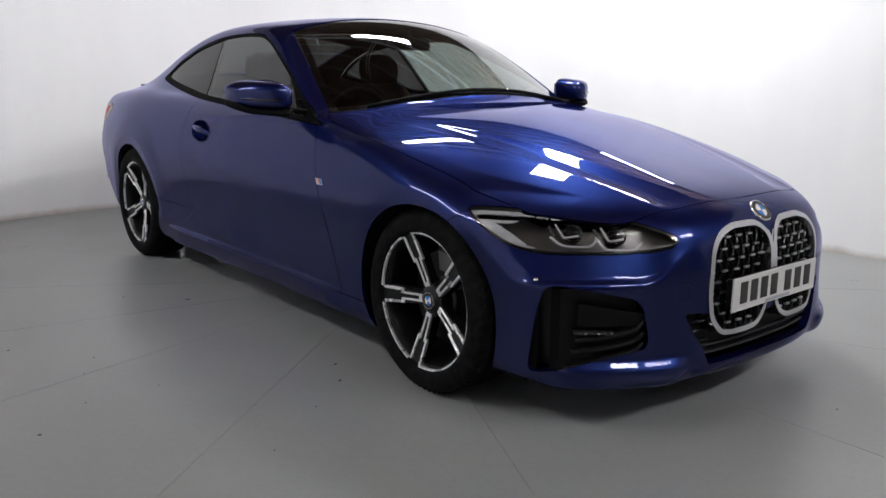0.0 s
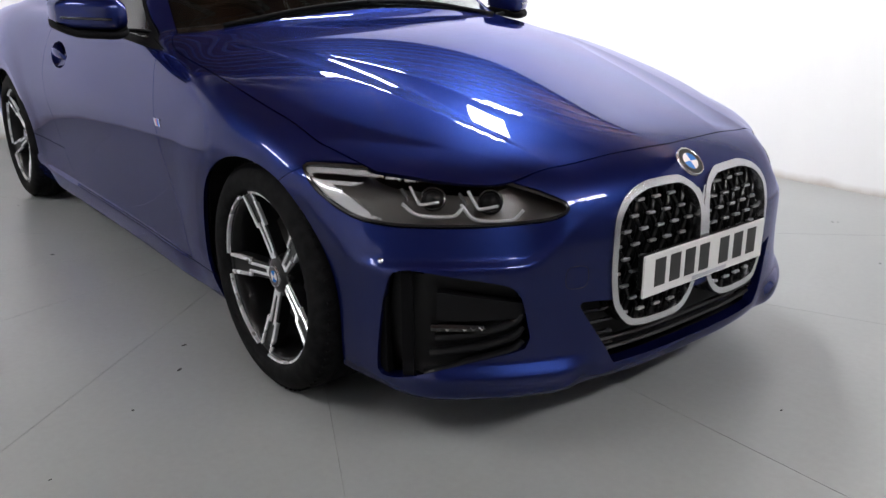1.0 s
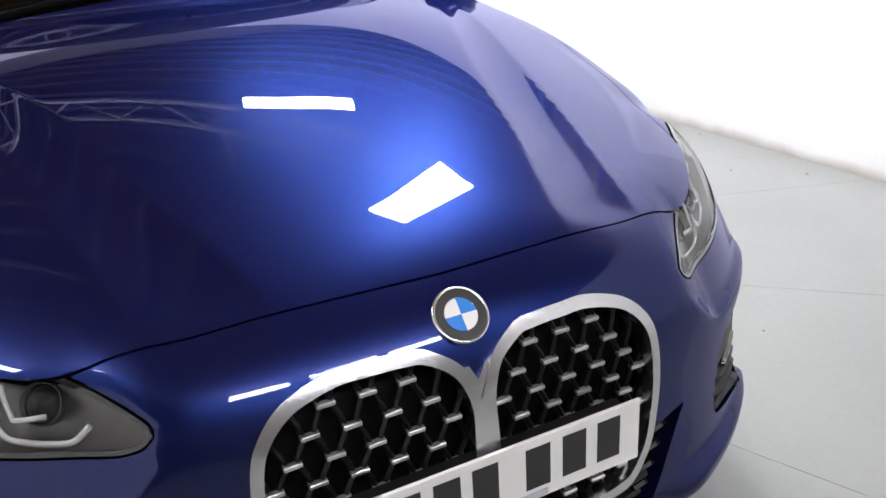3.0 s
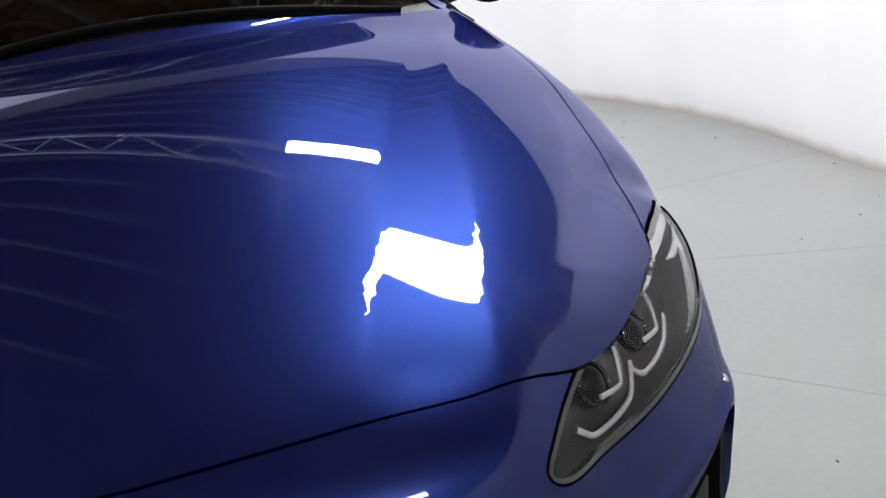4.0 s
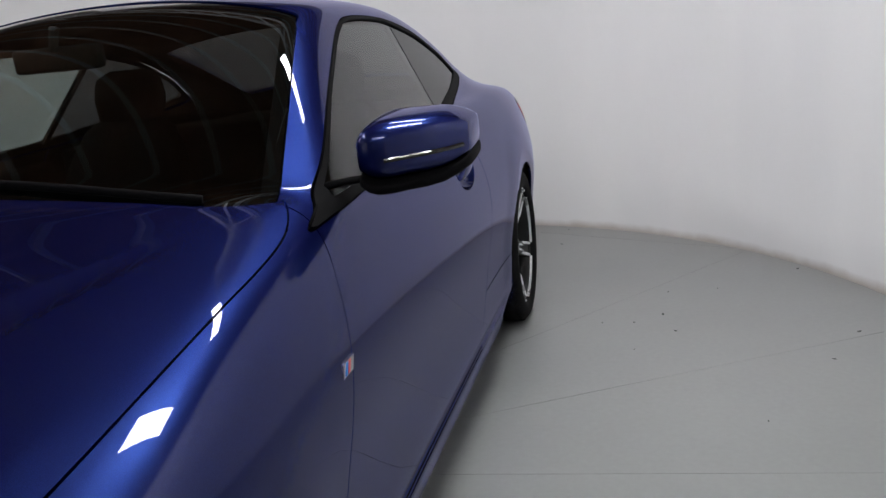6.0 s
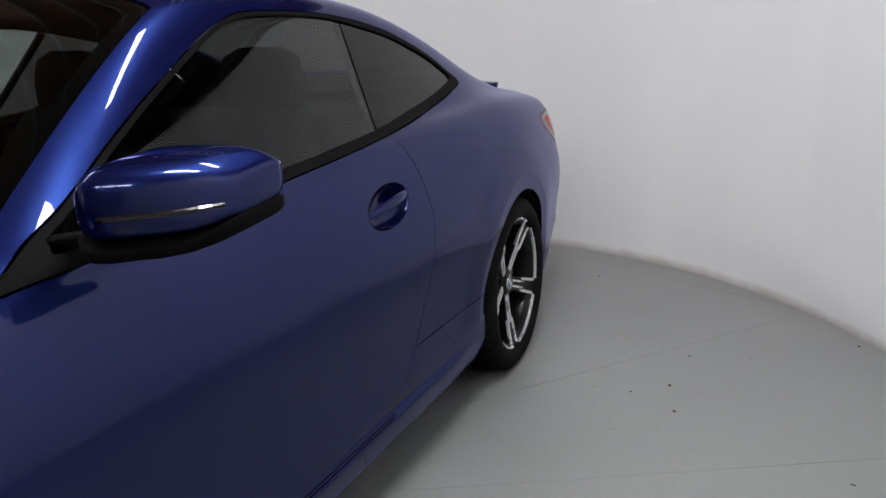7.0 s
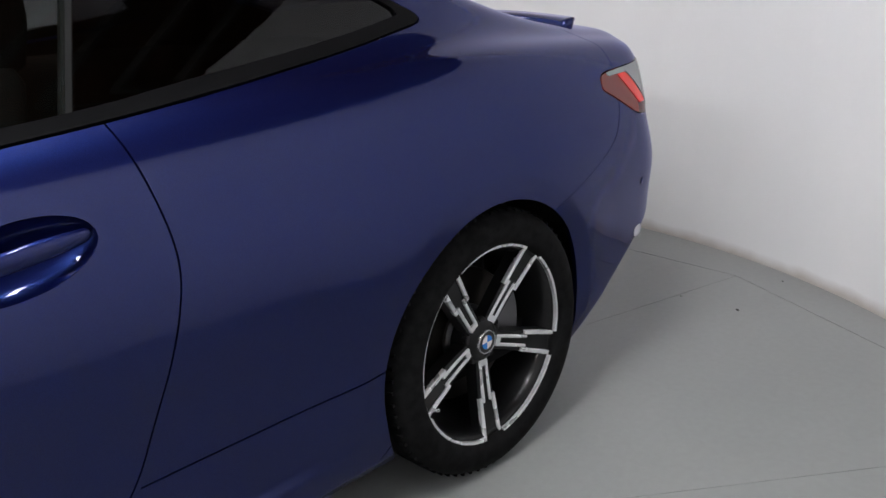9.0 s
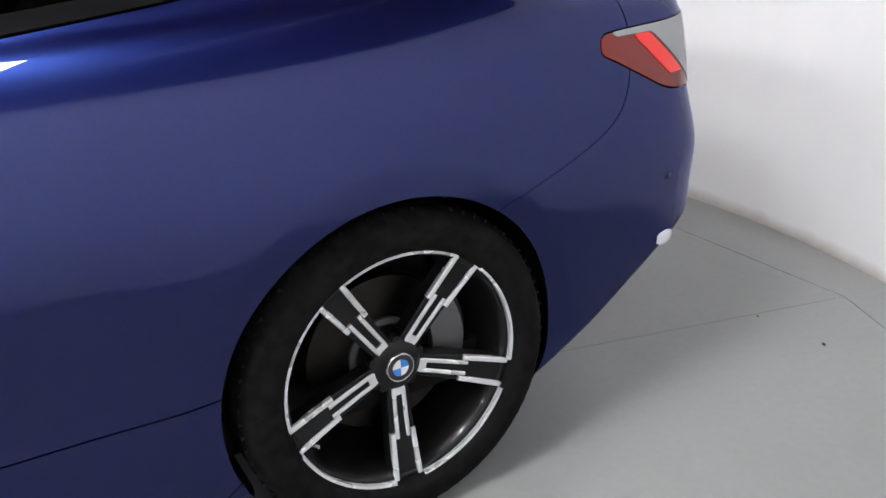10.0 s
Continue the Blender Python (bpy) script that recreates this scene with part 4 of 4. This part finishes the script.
for sign in (1, -1):
    q = on_side([(-0.62, 0.693)])[0]
    y = sign * q[1]
    badge = part("side_badge", prism_bm([(-0.592, 0.682), (-0.602, 0.706), (-0.648, 0.706), (-0.638, 0.682)], y - 0.004 * sign, y + 0.003 * sign), satin, car, "small slanted chrome badge")
    for dx, mat in ((0.0, badge_blue), (0.012, badge_red)):
        part("badge_stripe", prism_bm([(-0.600 - dx, 0.684), (-0.609 - dx, 0.704), (-0.618 - dx, 0.704), (-0.609 - dx, 0.684)], y, y + 0.004 * sign), mat, badge)

# ---------------------------------------------------------------- car: rear lamps, spoiler, mirrors, wipers
for s, sign in ((left, 1), (right, -1)):
    tl = panel("tail_light", clip(pieces["tail"], s), tail_red, car, 0.03, 0.001, label="red tail light with smoked upper edge")
    slant = lambda p: Z(p) - 0.852 - 0.9 * (X(p) + 3.533)  # noqa: E731
    smoke = clip(clip(pieces["tail"], s), lambda p: np.minimum(np.maximum(slant(p) - 0.034, Z(p) - 0.896), -3.40 - X(p)))
    panel("smoked_edge", smoke, tail_smoke, tl, 0.003, 0.003)
    bar = clip(clip(pieces["tail"], s), lambda p: np.minimum(np.minimum(0.024 - np.abs(slant(p)), 0.895 - Z(p)), np.minimum(Z(p) - 0.806, -3.46 - X(p))))
    panel("light_bar", bar, tail_bright, tl, 0.003, 0.003)
yy = np.linspace(-0.52, 0.52, 41)
top = on_top(np.stack([-3.72 + 0.12 * (yy / 0.5) ** 2, np.abs(yy)], 1))
top[:, 1] = yy
rings = [[(x, y, z - 0.01), (x - 0.02, y, z + 0.012), (x - 0.06, y, z + 0.02), (x - 0.066, y, z + 0.014), (x - 0.05, y, z - 0.012)] for x, y, z in top]
for sign in (1, -1):
    q = on_side([(x, 0.425) for x in (-3.545, -3.553, -3.57, -3.585, -3.60, -3.608)]) * np.array((1, sign, 1))
    part("bumper_reflector", tube_bm(q, (0.009, 0.015, 0.018, 0.018, 0.015, 0.009), 12, flat=0.35, up=(0, sign, 0)), reflector_pale, car, "small pale bumper reflector", True)
for sign in (1, -1):
    c = on_side([(-3.55, 0.585)])[0]
    n = normal_at(c)[0]
    at = Matrix.Translation(c * np.array((1, sign, 1))) @ Vector(n * np.array((1, sign, 1))).to_track_quat("Y", "Z").to_matrix().to_4x4()
    sensor = part("rear_parking_sensor", moved(lathe_bm([(0.0, 0.0015), (0.009, 0.001), (0.0095, -0.004)], 20), at), paint, car, smooth=True)
    part("sensor_ring", moved(lathe_bm([(0.0098, 0.0006), (0.0112, 0.0006), (0.0112, -0.003), (0.0098, -0.003)], 24, True), at), grille_black, sensor)
part("boot_spoiler", loft_bm(rings), paint, car, "thin blue lip spoiler", True)


def mirror(sign):
    """Door mirror: a rounded painted cap with a black foot and a strip lamp."""
    top = spline((0, 1.056), (0.1, 1.073), (0.3, 1.081), (0.6, 1.078), (0.85, 1.066), (1, 1.046))
    low = spline((0, 0.962), (0.1, 0.953), (0.5, 0.949), (0.85, 0.953), (1, 0.966))
    deep = spline((0, 0.075), (0.1, 0.092), (0.5, 0.098), (0.85, 0.085), (1, 0.06))

    def shell(t, z0, z1, grow=0.0):
        """A ring across the mirror at t of its width, between two heights."""
        x = -0.945 - 0.10 * t * t
        e = 1.0 if 0 < t < 1 else 0.8
        ring = oval(x, sign * (0.862 + 0.196 * t), (z0 + z1) / 2, (deep(t) + grow) * e, (z1 - z0) / 2 * e, "y", 32, 4.0)
        return [(px, py, pz - 0.10 * (px + 0.945)) for px, py, pz in ring]

    ts = (0, 0.015, 0.05, 0.12, 0.22, 0.35, 0.5, 0.65, 0.78, 0.88, 0.95, 0.985, 1)
    ob = part("door_mirror", loft_bm([shell(t, low(t) + 0.021, top(t)) for t in ts]), paint, car, "blue door mirror with black foot", True)
    part("mirror_underside", loft_bm([shell(t, low(t) - 0.003, low(t) + 0.026, 0.002) for t in ts]), grille_black, ob, smooth=True)
    part("mirror_foot", tube_bm([(-0.88, sign * 0.775, 0.955), (-0.9, sign * 0.82, 0.962), (-0.915, sign * 0.88, 0.966), (-0.92, sign * 0.95, 0.97)], (0.012, 0.012, 0.012, 0.011), 10, flat=0.6), grille_black, ob, smooth=True)
    line = [(-0.944 - 0.10 * t * t + deep(t), sign * (0.862 + 0.196 * t), 1.0 + 0.012 * t) for t in np.linspace(0.3, 0.95, 14)]
    part("indicator_strip", tube_bm(line, 0.0045, 6), black_gloss, ob, "thin dark indicator strip")
    part("mirror_glass", box_bm((-1.055, min(sign * 0.89, sign * 1.02), 0.992), (-1.04, max(sign * 0.89, sign * 1.02), 1.06), 0.003, 2), chrome, ob)
    return ob


for sign in (1, -1):
    mirror(sign)
    tri = [on_side([(x, z)])[0] for x, z in ((-0.72, 0.916), (-0.80, 0.958), (-0.93, 1.03), (-0.96, 0.95), (-0.94, 0.925))]
    part("mirror_triangle", tube_bm([(q[0], sign * (q[1] + 0.004), q[2]) for q in (tri[0], (tri[1] + tri[4]) / 2, tri[3])], (0.004, 0.010, 0.005), 8, flat=0.3, up=(0, 1, 0.3)), grille_black, car, smooth=True)
for y0, y1 in ((0.62, -0.05), (0.0, -0.6)):
    q = np.array([on_top([(-0.725 + 0.06 * (1 - (y / 0.7) ** 2), abs(y))])[0] * (1, 1, 1) for y in np.linspace(y0, y1, 12)])
    q[:, 1] = np.linspace(y0, y1, 12)
    q[:, 2] += 0.004
    part("wiper", tube_bm(q, 0.006, 6, flat=1.5), grille_black, car, smooth=True)

# ---------------------------------------------------------------- car: wheels
TILT, HALF = -19.1, 7.6


def wheel():
    """A wheel about the origin, its outer face towards +y."""
    w = tagged(empty("wheel"), "two-tone five-spoke alloy wheel with black tyre")
    prof = [(0.246, 0.022), (0.252, 0.034), (0.262, 0.040), (0.285, 0.043), (0.305, 0.038), (0.318, 0.028), (0.327, 0.012), (0.331, -0.008)]
    for y in (-0.045, -0.085, -0.125):
        prof += [(0.331, y + 0.007), (0.323, y + 0.004), (0.323, y - 0.004), (0.331, y - 0.007)]
    prof += [(0.331, -0.16), (0.325, -0.185), (0.305, -0.2), (0.25, -0.2), (0.24, -0.18), (0.24, 0.0)]
    tyre = part("tyre", lathe_bm(prof, 96, True), rubber, w, "black low-profile tyre", True)
    bm = bmesh.new()
    for k in range(72):
        a = 2 * math.pi * k / 72
        grow(bm, moved(box_bm((-0.0035, -0.03, 0.0), (0.0035, 0.018, 0.0135)), Matrix.Rotation(a, 4, "Y") @ Matrix.Translation((0, 0, 0.3165)) @ Matrix.Rotation(math.radians(12), 4, "Z")))
    part("tread_block", bm, rubber, tyre)
    part("rim_barrel", lathe_bm([(0.246, 0.012), (0.243, 0.018), (0.236, 0.012), (0.228, -0.01), (0.222, -0.06), (0.215, -0.16), (0.225, -0.19), (0.245, -0.19)], 80), dark_alloy, w, smooth=True)
    part("brake_disc", lathe_bm([(0.075, -0.075), (0.165, -0.075), (0.168, -0.08), (0.168, -0.1), (0.075, -0.1)], 64), disc_steel, w)
    part("disc_bell", lathe_bm([(0.0, -0.06), (0.07, -0.06), (0.078, -0.066), (0.078, -0.1)], 40), caliper_grey, w)
    cal = []
    for t in np.linspace(-0.55, 0.55, 9):
        a = t + math.pi * 1.0
        cal.append([(rr * math.cos(a), yy, rr * math.sin(a)) for rr, yy in ((0.105, -0.055), (0.175, -0.05), (0.19, -0.07), (0.19, -0.12), (0.105, -0.12))])
    part("brake_caliper", loft_bm(cal), caliper_alloy, w)
    part("hub", lathe_bm([(0.0, -0.006), (0.034, -0.006), (0.05, -0.012), (0.062, -0.03), (0.066, -0.06)], 48), dark_alloy, w, smooth=True)
    for k in range(5):
        a = math.radians(TILT + 36 + 72 * k)
        part("wheel_bolt", moved(lathe_bm([(0.0, 0.0), (0.009, 0.0), (0.011, -0.004), (0.011, -0.02)], 12), Matrix.Translation((-0.052 * math.cos(a), -0.014, 0.052 * math.sin(a)))), black_plastic, w)
        turn = Matrix.Rotation(math.radians(TILT + 72 * k), 4, "Y") @ Matrix.Scale(-1, 4, (1, 0, 0))

        def slab(r0, w0, r1, w1, off0, off1, lift, thick, name, mat):
            """A tapered bar along the spoke, from radius r0 to r1, beside its middle line by off."""
            dish = lambda r: -0.012 + 0.03 * ((r - 0.04) / 0.2) ** 1.3  # noqa: E731
            rings = []
            for r, ww, o in ((r0, w0, off0), ((r0 + r1) / 2, (w0 + w1) / 2, (off0 + off1) / 2), (r1, w1, off1)):
                y = dish(r) + lift
                rings.append([(r, y - thick, o - ww), (r, y - 0.002, o - ww), (r, y, o - ww + 0.002), (r, y, o + ww - 0.002), (r, y - 0.002, o + ww), (r, y - thick, o + ww)])
            bm = loft_bm(rings)
            part(name, moved(bm, turn), mat, w)

        edge = 0.247 * math.sin(math.radians(HALF))
        slab(0.04, 0.022, 0.244, edge, 0, 0, -0.006, 0.035, "spoke", dark_alloy)
        for sgn in (1, -1):
            slab(0.145, 0.0052, 0.246, 0.0058, sgn * 0.0225, sgn * (edge - 0.0058), 0.0, 0.012, "spoke_edge", alloy)
            slab(0.055, 0.0045, 0.158, 0.0042, sgn * 0.0105, sgn * 0.012, -0.001, 0.012, "spoke_rib", alloy)
        slab(0.046, 0.0135, 0.066, 0.0135, 0, 0, -0.001, 0.012, "spoke_root", alloy)
        arc = [math.radians(TILT + 72 * k + HALF + (72 - 2 * HALF) * t) for t in np.linspace(0, 1, 15)]
        rings = [[(-r * math.cos(a), y, r * math.sin(a)) for r, y in ((0.2415, 0.0), (0.242, 0.0265), (0.248, 0.0275), (0.2495, 0.0))] for a in arc]
        part("rim_edge", loft_bm(rings), alloy, w)
    roundel("hub_cap", 0.03, Matrix.Translation((0, -0.002, 0)), w)
    part("valve", tube_bm([(0.2, 0.0, -0.1), (0.19, 0.02, -0.095)], 0.004, 8), chrome, w)
    return w


def wheel_at(x, sign, turn):
    flip = Matrix.Rotation(math.pi, 4, "Z") if sign < 0 else Matrix.Identity(4)
    return Matrix.Translation((x, sign * (0.846 if x < -1 else 0.83), HUB + 0.004)) @ flip @ Matrix.Rotation(math.radians(turn), 4, "Y")


first = wheel()
first.parent = car
spots = [(-BASE, 1, 0), (0, 1, 20), (0, -1, 60), (-BASE, -1, 8)]
for x, sign, turn in spots[1:]:
    copy_thing(first, wheel_at(x, sign, turn))
first.matrix_basis = wheel_at(*spots[0])

for x, zc, r in ((0, 0.33, 0.372), (-2.84, 0.335, 0.383)):
    for sign in (1, -1):
        rings = []
        for a in np.linspace(-0.35, math.pi + 0.35, 41):
            px, pz = x + (r + 0.005) * math.cos(a), zc + (r + 0.005) * math.sin(a)
            edge_y = float(half_width(np.array([px]))[0] - inset(np.array([max(pz, 0.16)]))[0]) - 0.03
            rings.append([(x + rr * math.cos(a), sign * y, zc + rr * math.sin(a)) for rr, y in ((r, 0.50), (r, edge_y), (r + 0.01, edge_y), (r + 0.01, 0.50))])
        part("arch_liner", loft_bm(rings), black_plastic, car)
        part("arch_inner", moved(lathe_bm([(0.0, 0), (r, 0), (r, 0.01), (0, 0.01)], 40), Matrix.Translation((x, sign * 0.5, zc))), black_plastic, car)
part("underbody", box_bm((-3.3, -0.6, 0.16), (0.45, 0.6, 0.2), 0.01), black_plastic, car)

# ---------------------------------------------------------------- car: cabin
def seat(x, y, wide=0.25):
    th = tagged(empty("seat"), "black leather bucket seat")
    part("cushion", box_bm((x - 0.27, y - wide, 0.34), (x + 0.27, y + wide, 0.52), 0.06, 4), leather, th, smooth=True)
    rings = []
    for t, hw, hd in ((0, 0.25, 0.07), (0.15, 0.26, 0.08), (0.55, 0.26, 0.075), (0.8, 0.22, 0.06), (0.95, 0.17, 0.05), (1.0, 0.12, 0.03)):
        rings.append(oval(x - 0.22 - 0.24 * t, y, 0.45 + 0.60 * t, hd, hw, "z", 24, 3))
    part("backrest", loft_bm(rings), leather, th, smooth=True)
    rings = [oval(x - 0.47 - 0.02 * t, y, 1.03 + 0.19 * t, 0.05 * e, 0.135 * e, "z", 24, 3) for t, e in ((0, 0.6), (0.1, 0.9), (0.5, 1.0), (0.85, 0.9), (1.0, 0.5))]
    part("headrest", loft_bm(rings), leather, th, smooth=True)
    return th


for y in (0.37, -0.37):
    seat(-1.55, y).parent = car
part("rear_seat", box_bm((-2.75, -0.6, 0.4), (-2.35, 0.6, 0.98), 0.06, 3), leather, car, smooth=True)
rings = [[(-0.72, y, 0.5), (-0.70, y, 0.90 + h), (-0.85, y, 0.925 + h), (-1.02, y, 0.91 + h), (-1.10, y, 0.83 + h), (-1.08, y, 0.6), (-1.0, y, 0.5)] for y, h in ((-0.76, -0.01), (-0.55, 0.0), (-0.25, 0.015), (0, 0.0), (0.25, 0.0), (0.55, 0.0), (0.76, -0.01))]
part("dashboard", loft_bm(rings), lining, car, smooth=True)
ring = [(-1.17 + 0.05 * math.sin(a), -0.37 + 0.185 * math.cos(a), 0.86 + 0.178 * math.sin(a)) for a in np.linspace(0, 2 * math.pi, 41)[:-1]]
sw = part("steering_wheel", tube_bm(ring, 0.015, 10, True), leather, car, smooth=True)
part("wheel_boss", moved(lathe_bm([(0, 0.02), (0.06, 0.015), (0.08, 0.0), (0.08, -0.03)], 24), Matrix.Translation((-1.16, -0.37, 0.86)) @ Matrix.Rotation(math.radians(90), 4, "Z")), lining, sw, smooth=True)
for a in (0, math.pi, -math.pi / 2):
    part("wheel_spoke", tube_bm([(-1.16, -0.37, 0.86), (-1.17 + 0.05 * math.sin(a), -0.37 + 0.18 * math.cos(a), 0.86 + 0.175 * math.sin(a))], 0.016, 8, flat=0.5), satin, sw)
part("cabin_floor", box_bm((-3.3, -0.78, 0.22), (-0.6, 0.78, 0.3)), lining, car)
part("rear_shelf", box_bm((-3.4, -0.6, 0.93), (-2.7, 0.6, 0.96), 0.01), lining, car)
for sign in (1, -1):
    part("door_card", box_bm((-2.05, min(sign * 0.74, sign * 0.80), 0.3), (-0.75, max(sign * 0.74, sign * 0.80), 0.92), 0.02), lining, car)
    part("rear_side_panel", box_bm((-3.0, min(sign * 0.62, sign * 0.72), 0.3), (-2.05, max(sign * 0.62, sign * 0.72), 0.96), 0.02), lining, car)
mirror_in = part("rear_view_mirror", box_bm((-1.23, -0.125, 1.225), (-1.20, 0.125, 1.285), 0.012, 3), black_plastic, car, smooth=True)
part("mirror_stem", tube_bm([(-1.2, 0, 1.27), (-1.22, 0, 1.33)], 0.012, 8), black_plastic, mirror_in)

# ---------------------------------------------------------------- roof girders and lights
first_truss = truss(15.0)
first_truss.matrix_basis = pose(-3.55, 0.6, 4.0, 0, 0, math.degrees(ROOF_TURN))
copy_thing(first_truss, pose(2.4, -3.4, 4.0, 0, 0, math.degrees(ROOF_TURN)))


def ceiling_light(x, y, z, tilt, turn, lx=0.36, ly=0.85):
    """A light panel on two rods; those over the car tip sideways, those ahead of it lean back towards it."""
    th = tagged(empty("ceiling_light"), "bright flat rectangular studio light panel on rods", "light panel", "studio light panels")
    m = pose(x, y, z, 0, tilt if x > 3 else 0, turn) @ pose(0, 0, 0, tilt if x < 3 else 0)
    part("diffuser", moved(box_bm((-lx / 2, -ly / 2, -0.03), (lx / 2, ly / 2, 0), 0.004, 1), m), lamp_white, th, "glowing white diffuser")
    part("housing", moved(box_bm((-lx / 2 - 0.015, -ly / 2 - 0.015, 0.001), (lx / 2 + 0.015, ly / 2 + 0.015, 0.06), 0.004, 1), m), black_plastic, th)
    for sx in (-0.3, 0.3):
        p = m @ Vector((sx * lx, 0, 0.04))
        part("hanger", box_bm((p.x - 0.005, p.y - 0.005, p.z), (p.x + 0.005, p.y + 0.005, 5.17)), truss_grey, th)


# x, y, z, tilt and turn of each panel
for spot in ((-1.16, 1.33, 3.0, 0, 29, 0.3, 0.82), (-2.27, 0.9, 3.0, 0, -14, 0.13, 0.74)):
    ceiling_light(*spot)


def fill_softbox(x, y, z, aim, half=0.75, high=0.25):
    """A large softbox high under the roof, unseen and added to light the far wall across the studio."""
    th = tagged(empty("fill_softbox"), "large white softbox hung from the roof, added to light the walls", "softbox", "studio softboxes")
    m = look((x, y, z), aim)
    part("diffuser", moved(box_bm((-half, -high, -0.03), (half, high, 0), 0.004, 1), m), fill_white, th, "glowing white diffuser")
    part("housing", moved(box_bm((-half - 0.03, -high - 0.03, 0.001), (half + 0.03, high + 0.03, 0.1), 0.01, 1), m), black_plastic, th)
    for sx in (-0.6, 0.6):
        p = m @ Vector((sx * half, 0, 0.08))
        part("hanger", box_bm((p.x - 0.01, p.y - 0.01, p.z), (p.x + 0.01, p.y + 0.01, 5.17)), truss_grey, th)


# added ahead of the car, out of view, to light back wall and nose
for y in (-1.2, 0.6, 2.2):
    fill_softbox(5.5, y, 4.85, (-6.0, 0.3 * y, 0.4), 0.68)
# added unseen outside the wall, throwing light over its rim at the opposite side
for x in (-3.2, -1.7, -0.2):
    fill_softbox(x, -5.2, 4.85, (x, 2.73, 0.4), 0.75, 0.14)
for x in (-3.2, -1.5, 0.2):
    fill_softbox(x, 6.0, 4.85, (x - 0.6, -3.4, 1.0), 0.75, 0.2)

# ---------------------------------------------------------------- floor plates, last
HX, HY, PLATES, REACH = -1.42, 0.0, 15, 3.12
for k in range(PLATES):
    a0, a1 = (math.radians(-26 + 24 * (k + j)) for j in (0, 1))
    mid, half = (a0 + a1) / 2, (a1 - a0) / 2
    g = 0.0008
    inner_r = g / math.sin(half)
    pts = [(HX + inner_r * math.cos(mid), HY + inner_r * math.sin(mid))]
    for a, s in ((a0, 1), (a1, -1)):
        px, py = HX + (REACH - g) * math.cos(a), HY + (REACH - g) * math.sin(a)
        pts.append((px - s * g * math.sin(a), py + s * g * math.cos(a)))
    bm = bmesh.new()
    f = bm.faces.new([bm.verts.new((x, y, -0.006)) for x, y in pts])
    for v in bmesh.ops.extrude_face_region(bm, geom=[f])["geom"]:
        if isinstance(v, bmesh.types.BMVert):
            v.co.z = 0.0
    bmesh.ops.recalc_face_normals(bm, faces=bm.faces[:])
    part("floor_plate", bm, floor_paint, floor)
bm = bmesh.new()
ring = [(HX + (REACH + 0.002) * math.cos(math.radians(-26 + 24 * k)), HY + (REACH + 0.002) * math.sin(math.radians(-26 + 24 * k))) for k in range(PLATES)]
outer = [(HX + 14 * math.cos(math.radians(-26 + 24 * k)), HY + 14 * math.sin(math.radians(-26 + 24 * k))) for k in range(PLATES)]
vi = [[bm.verts.new((x, y, z)) for x, y in ring] for z in (0.0, -0.006)]
vo = [bm.verts.new((x, y, 0.0)) for x, y in outer]
for k in range(PLATES):
    j = (k + 1) % PLATES
    bm.faces.new((vi[0][k], vo[k], vo[j], vi[0][j]))
    bm.faces.new((vi[1][k], vi[0][k], vi[0][j], vi[1][j]))
bmesh.ops.recalc_face_normals(bm, faces=bm.faces[:])
part("floor_surround", bm, floor_paint, floor)
bm = bmesh.new()
for k in range(170):
    x, y, r = random.uniform(-4.6, 3.0), random.uniform(-2.9, 2.7), random.choice((0.003, 0.0035, 0.005, 0.007))
    if abs(y) < 0.95 and -3.9 < x < 0.85:
        continue
    grow(bm, moved(lathe_bm([(0, 0.0014), (0.7, 0.0012), (1.0, 0.0002)], 7), pose(x, y, 0, 90, 0, random.uniform(0, 360)) @ Matrix.Diagonal((r * random.uniform(0.6, 1.8), 1, r * 0.8, 1))))
tagged(part("floor_specks", bm, speck_dark), "dark specks and chips on the grey floor", "specks", kind="stuff")
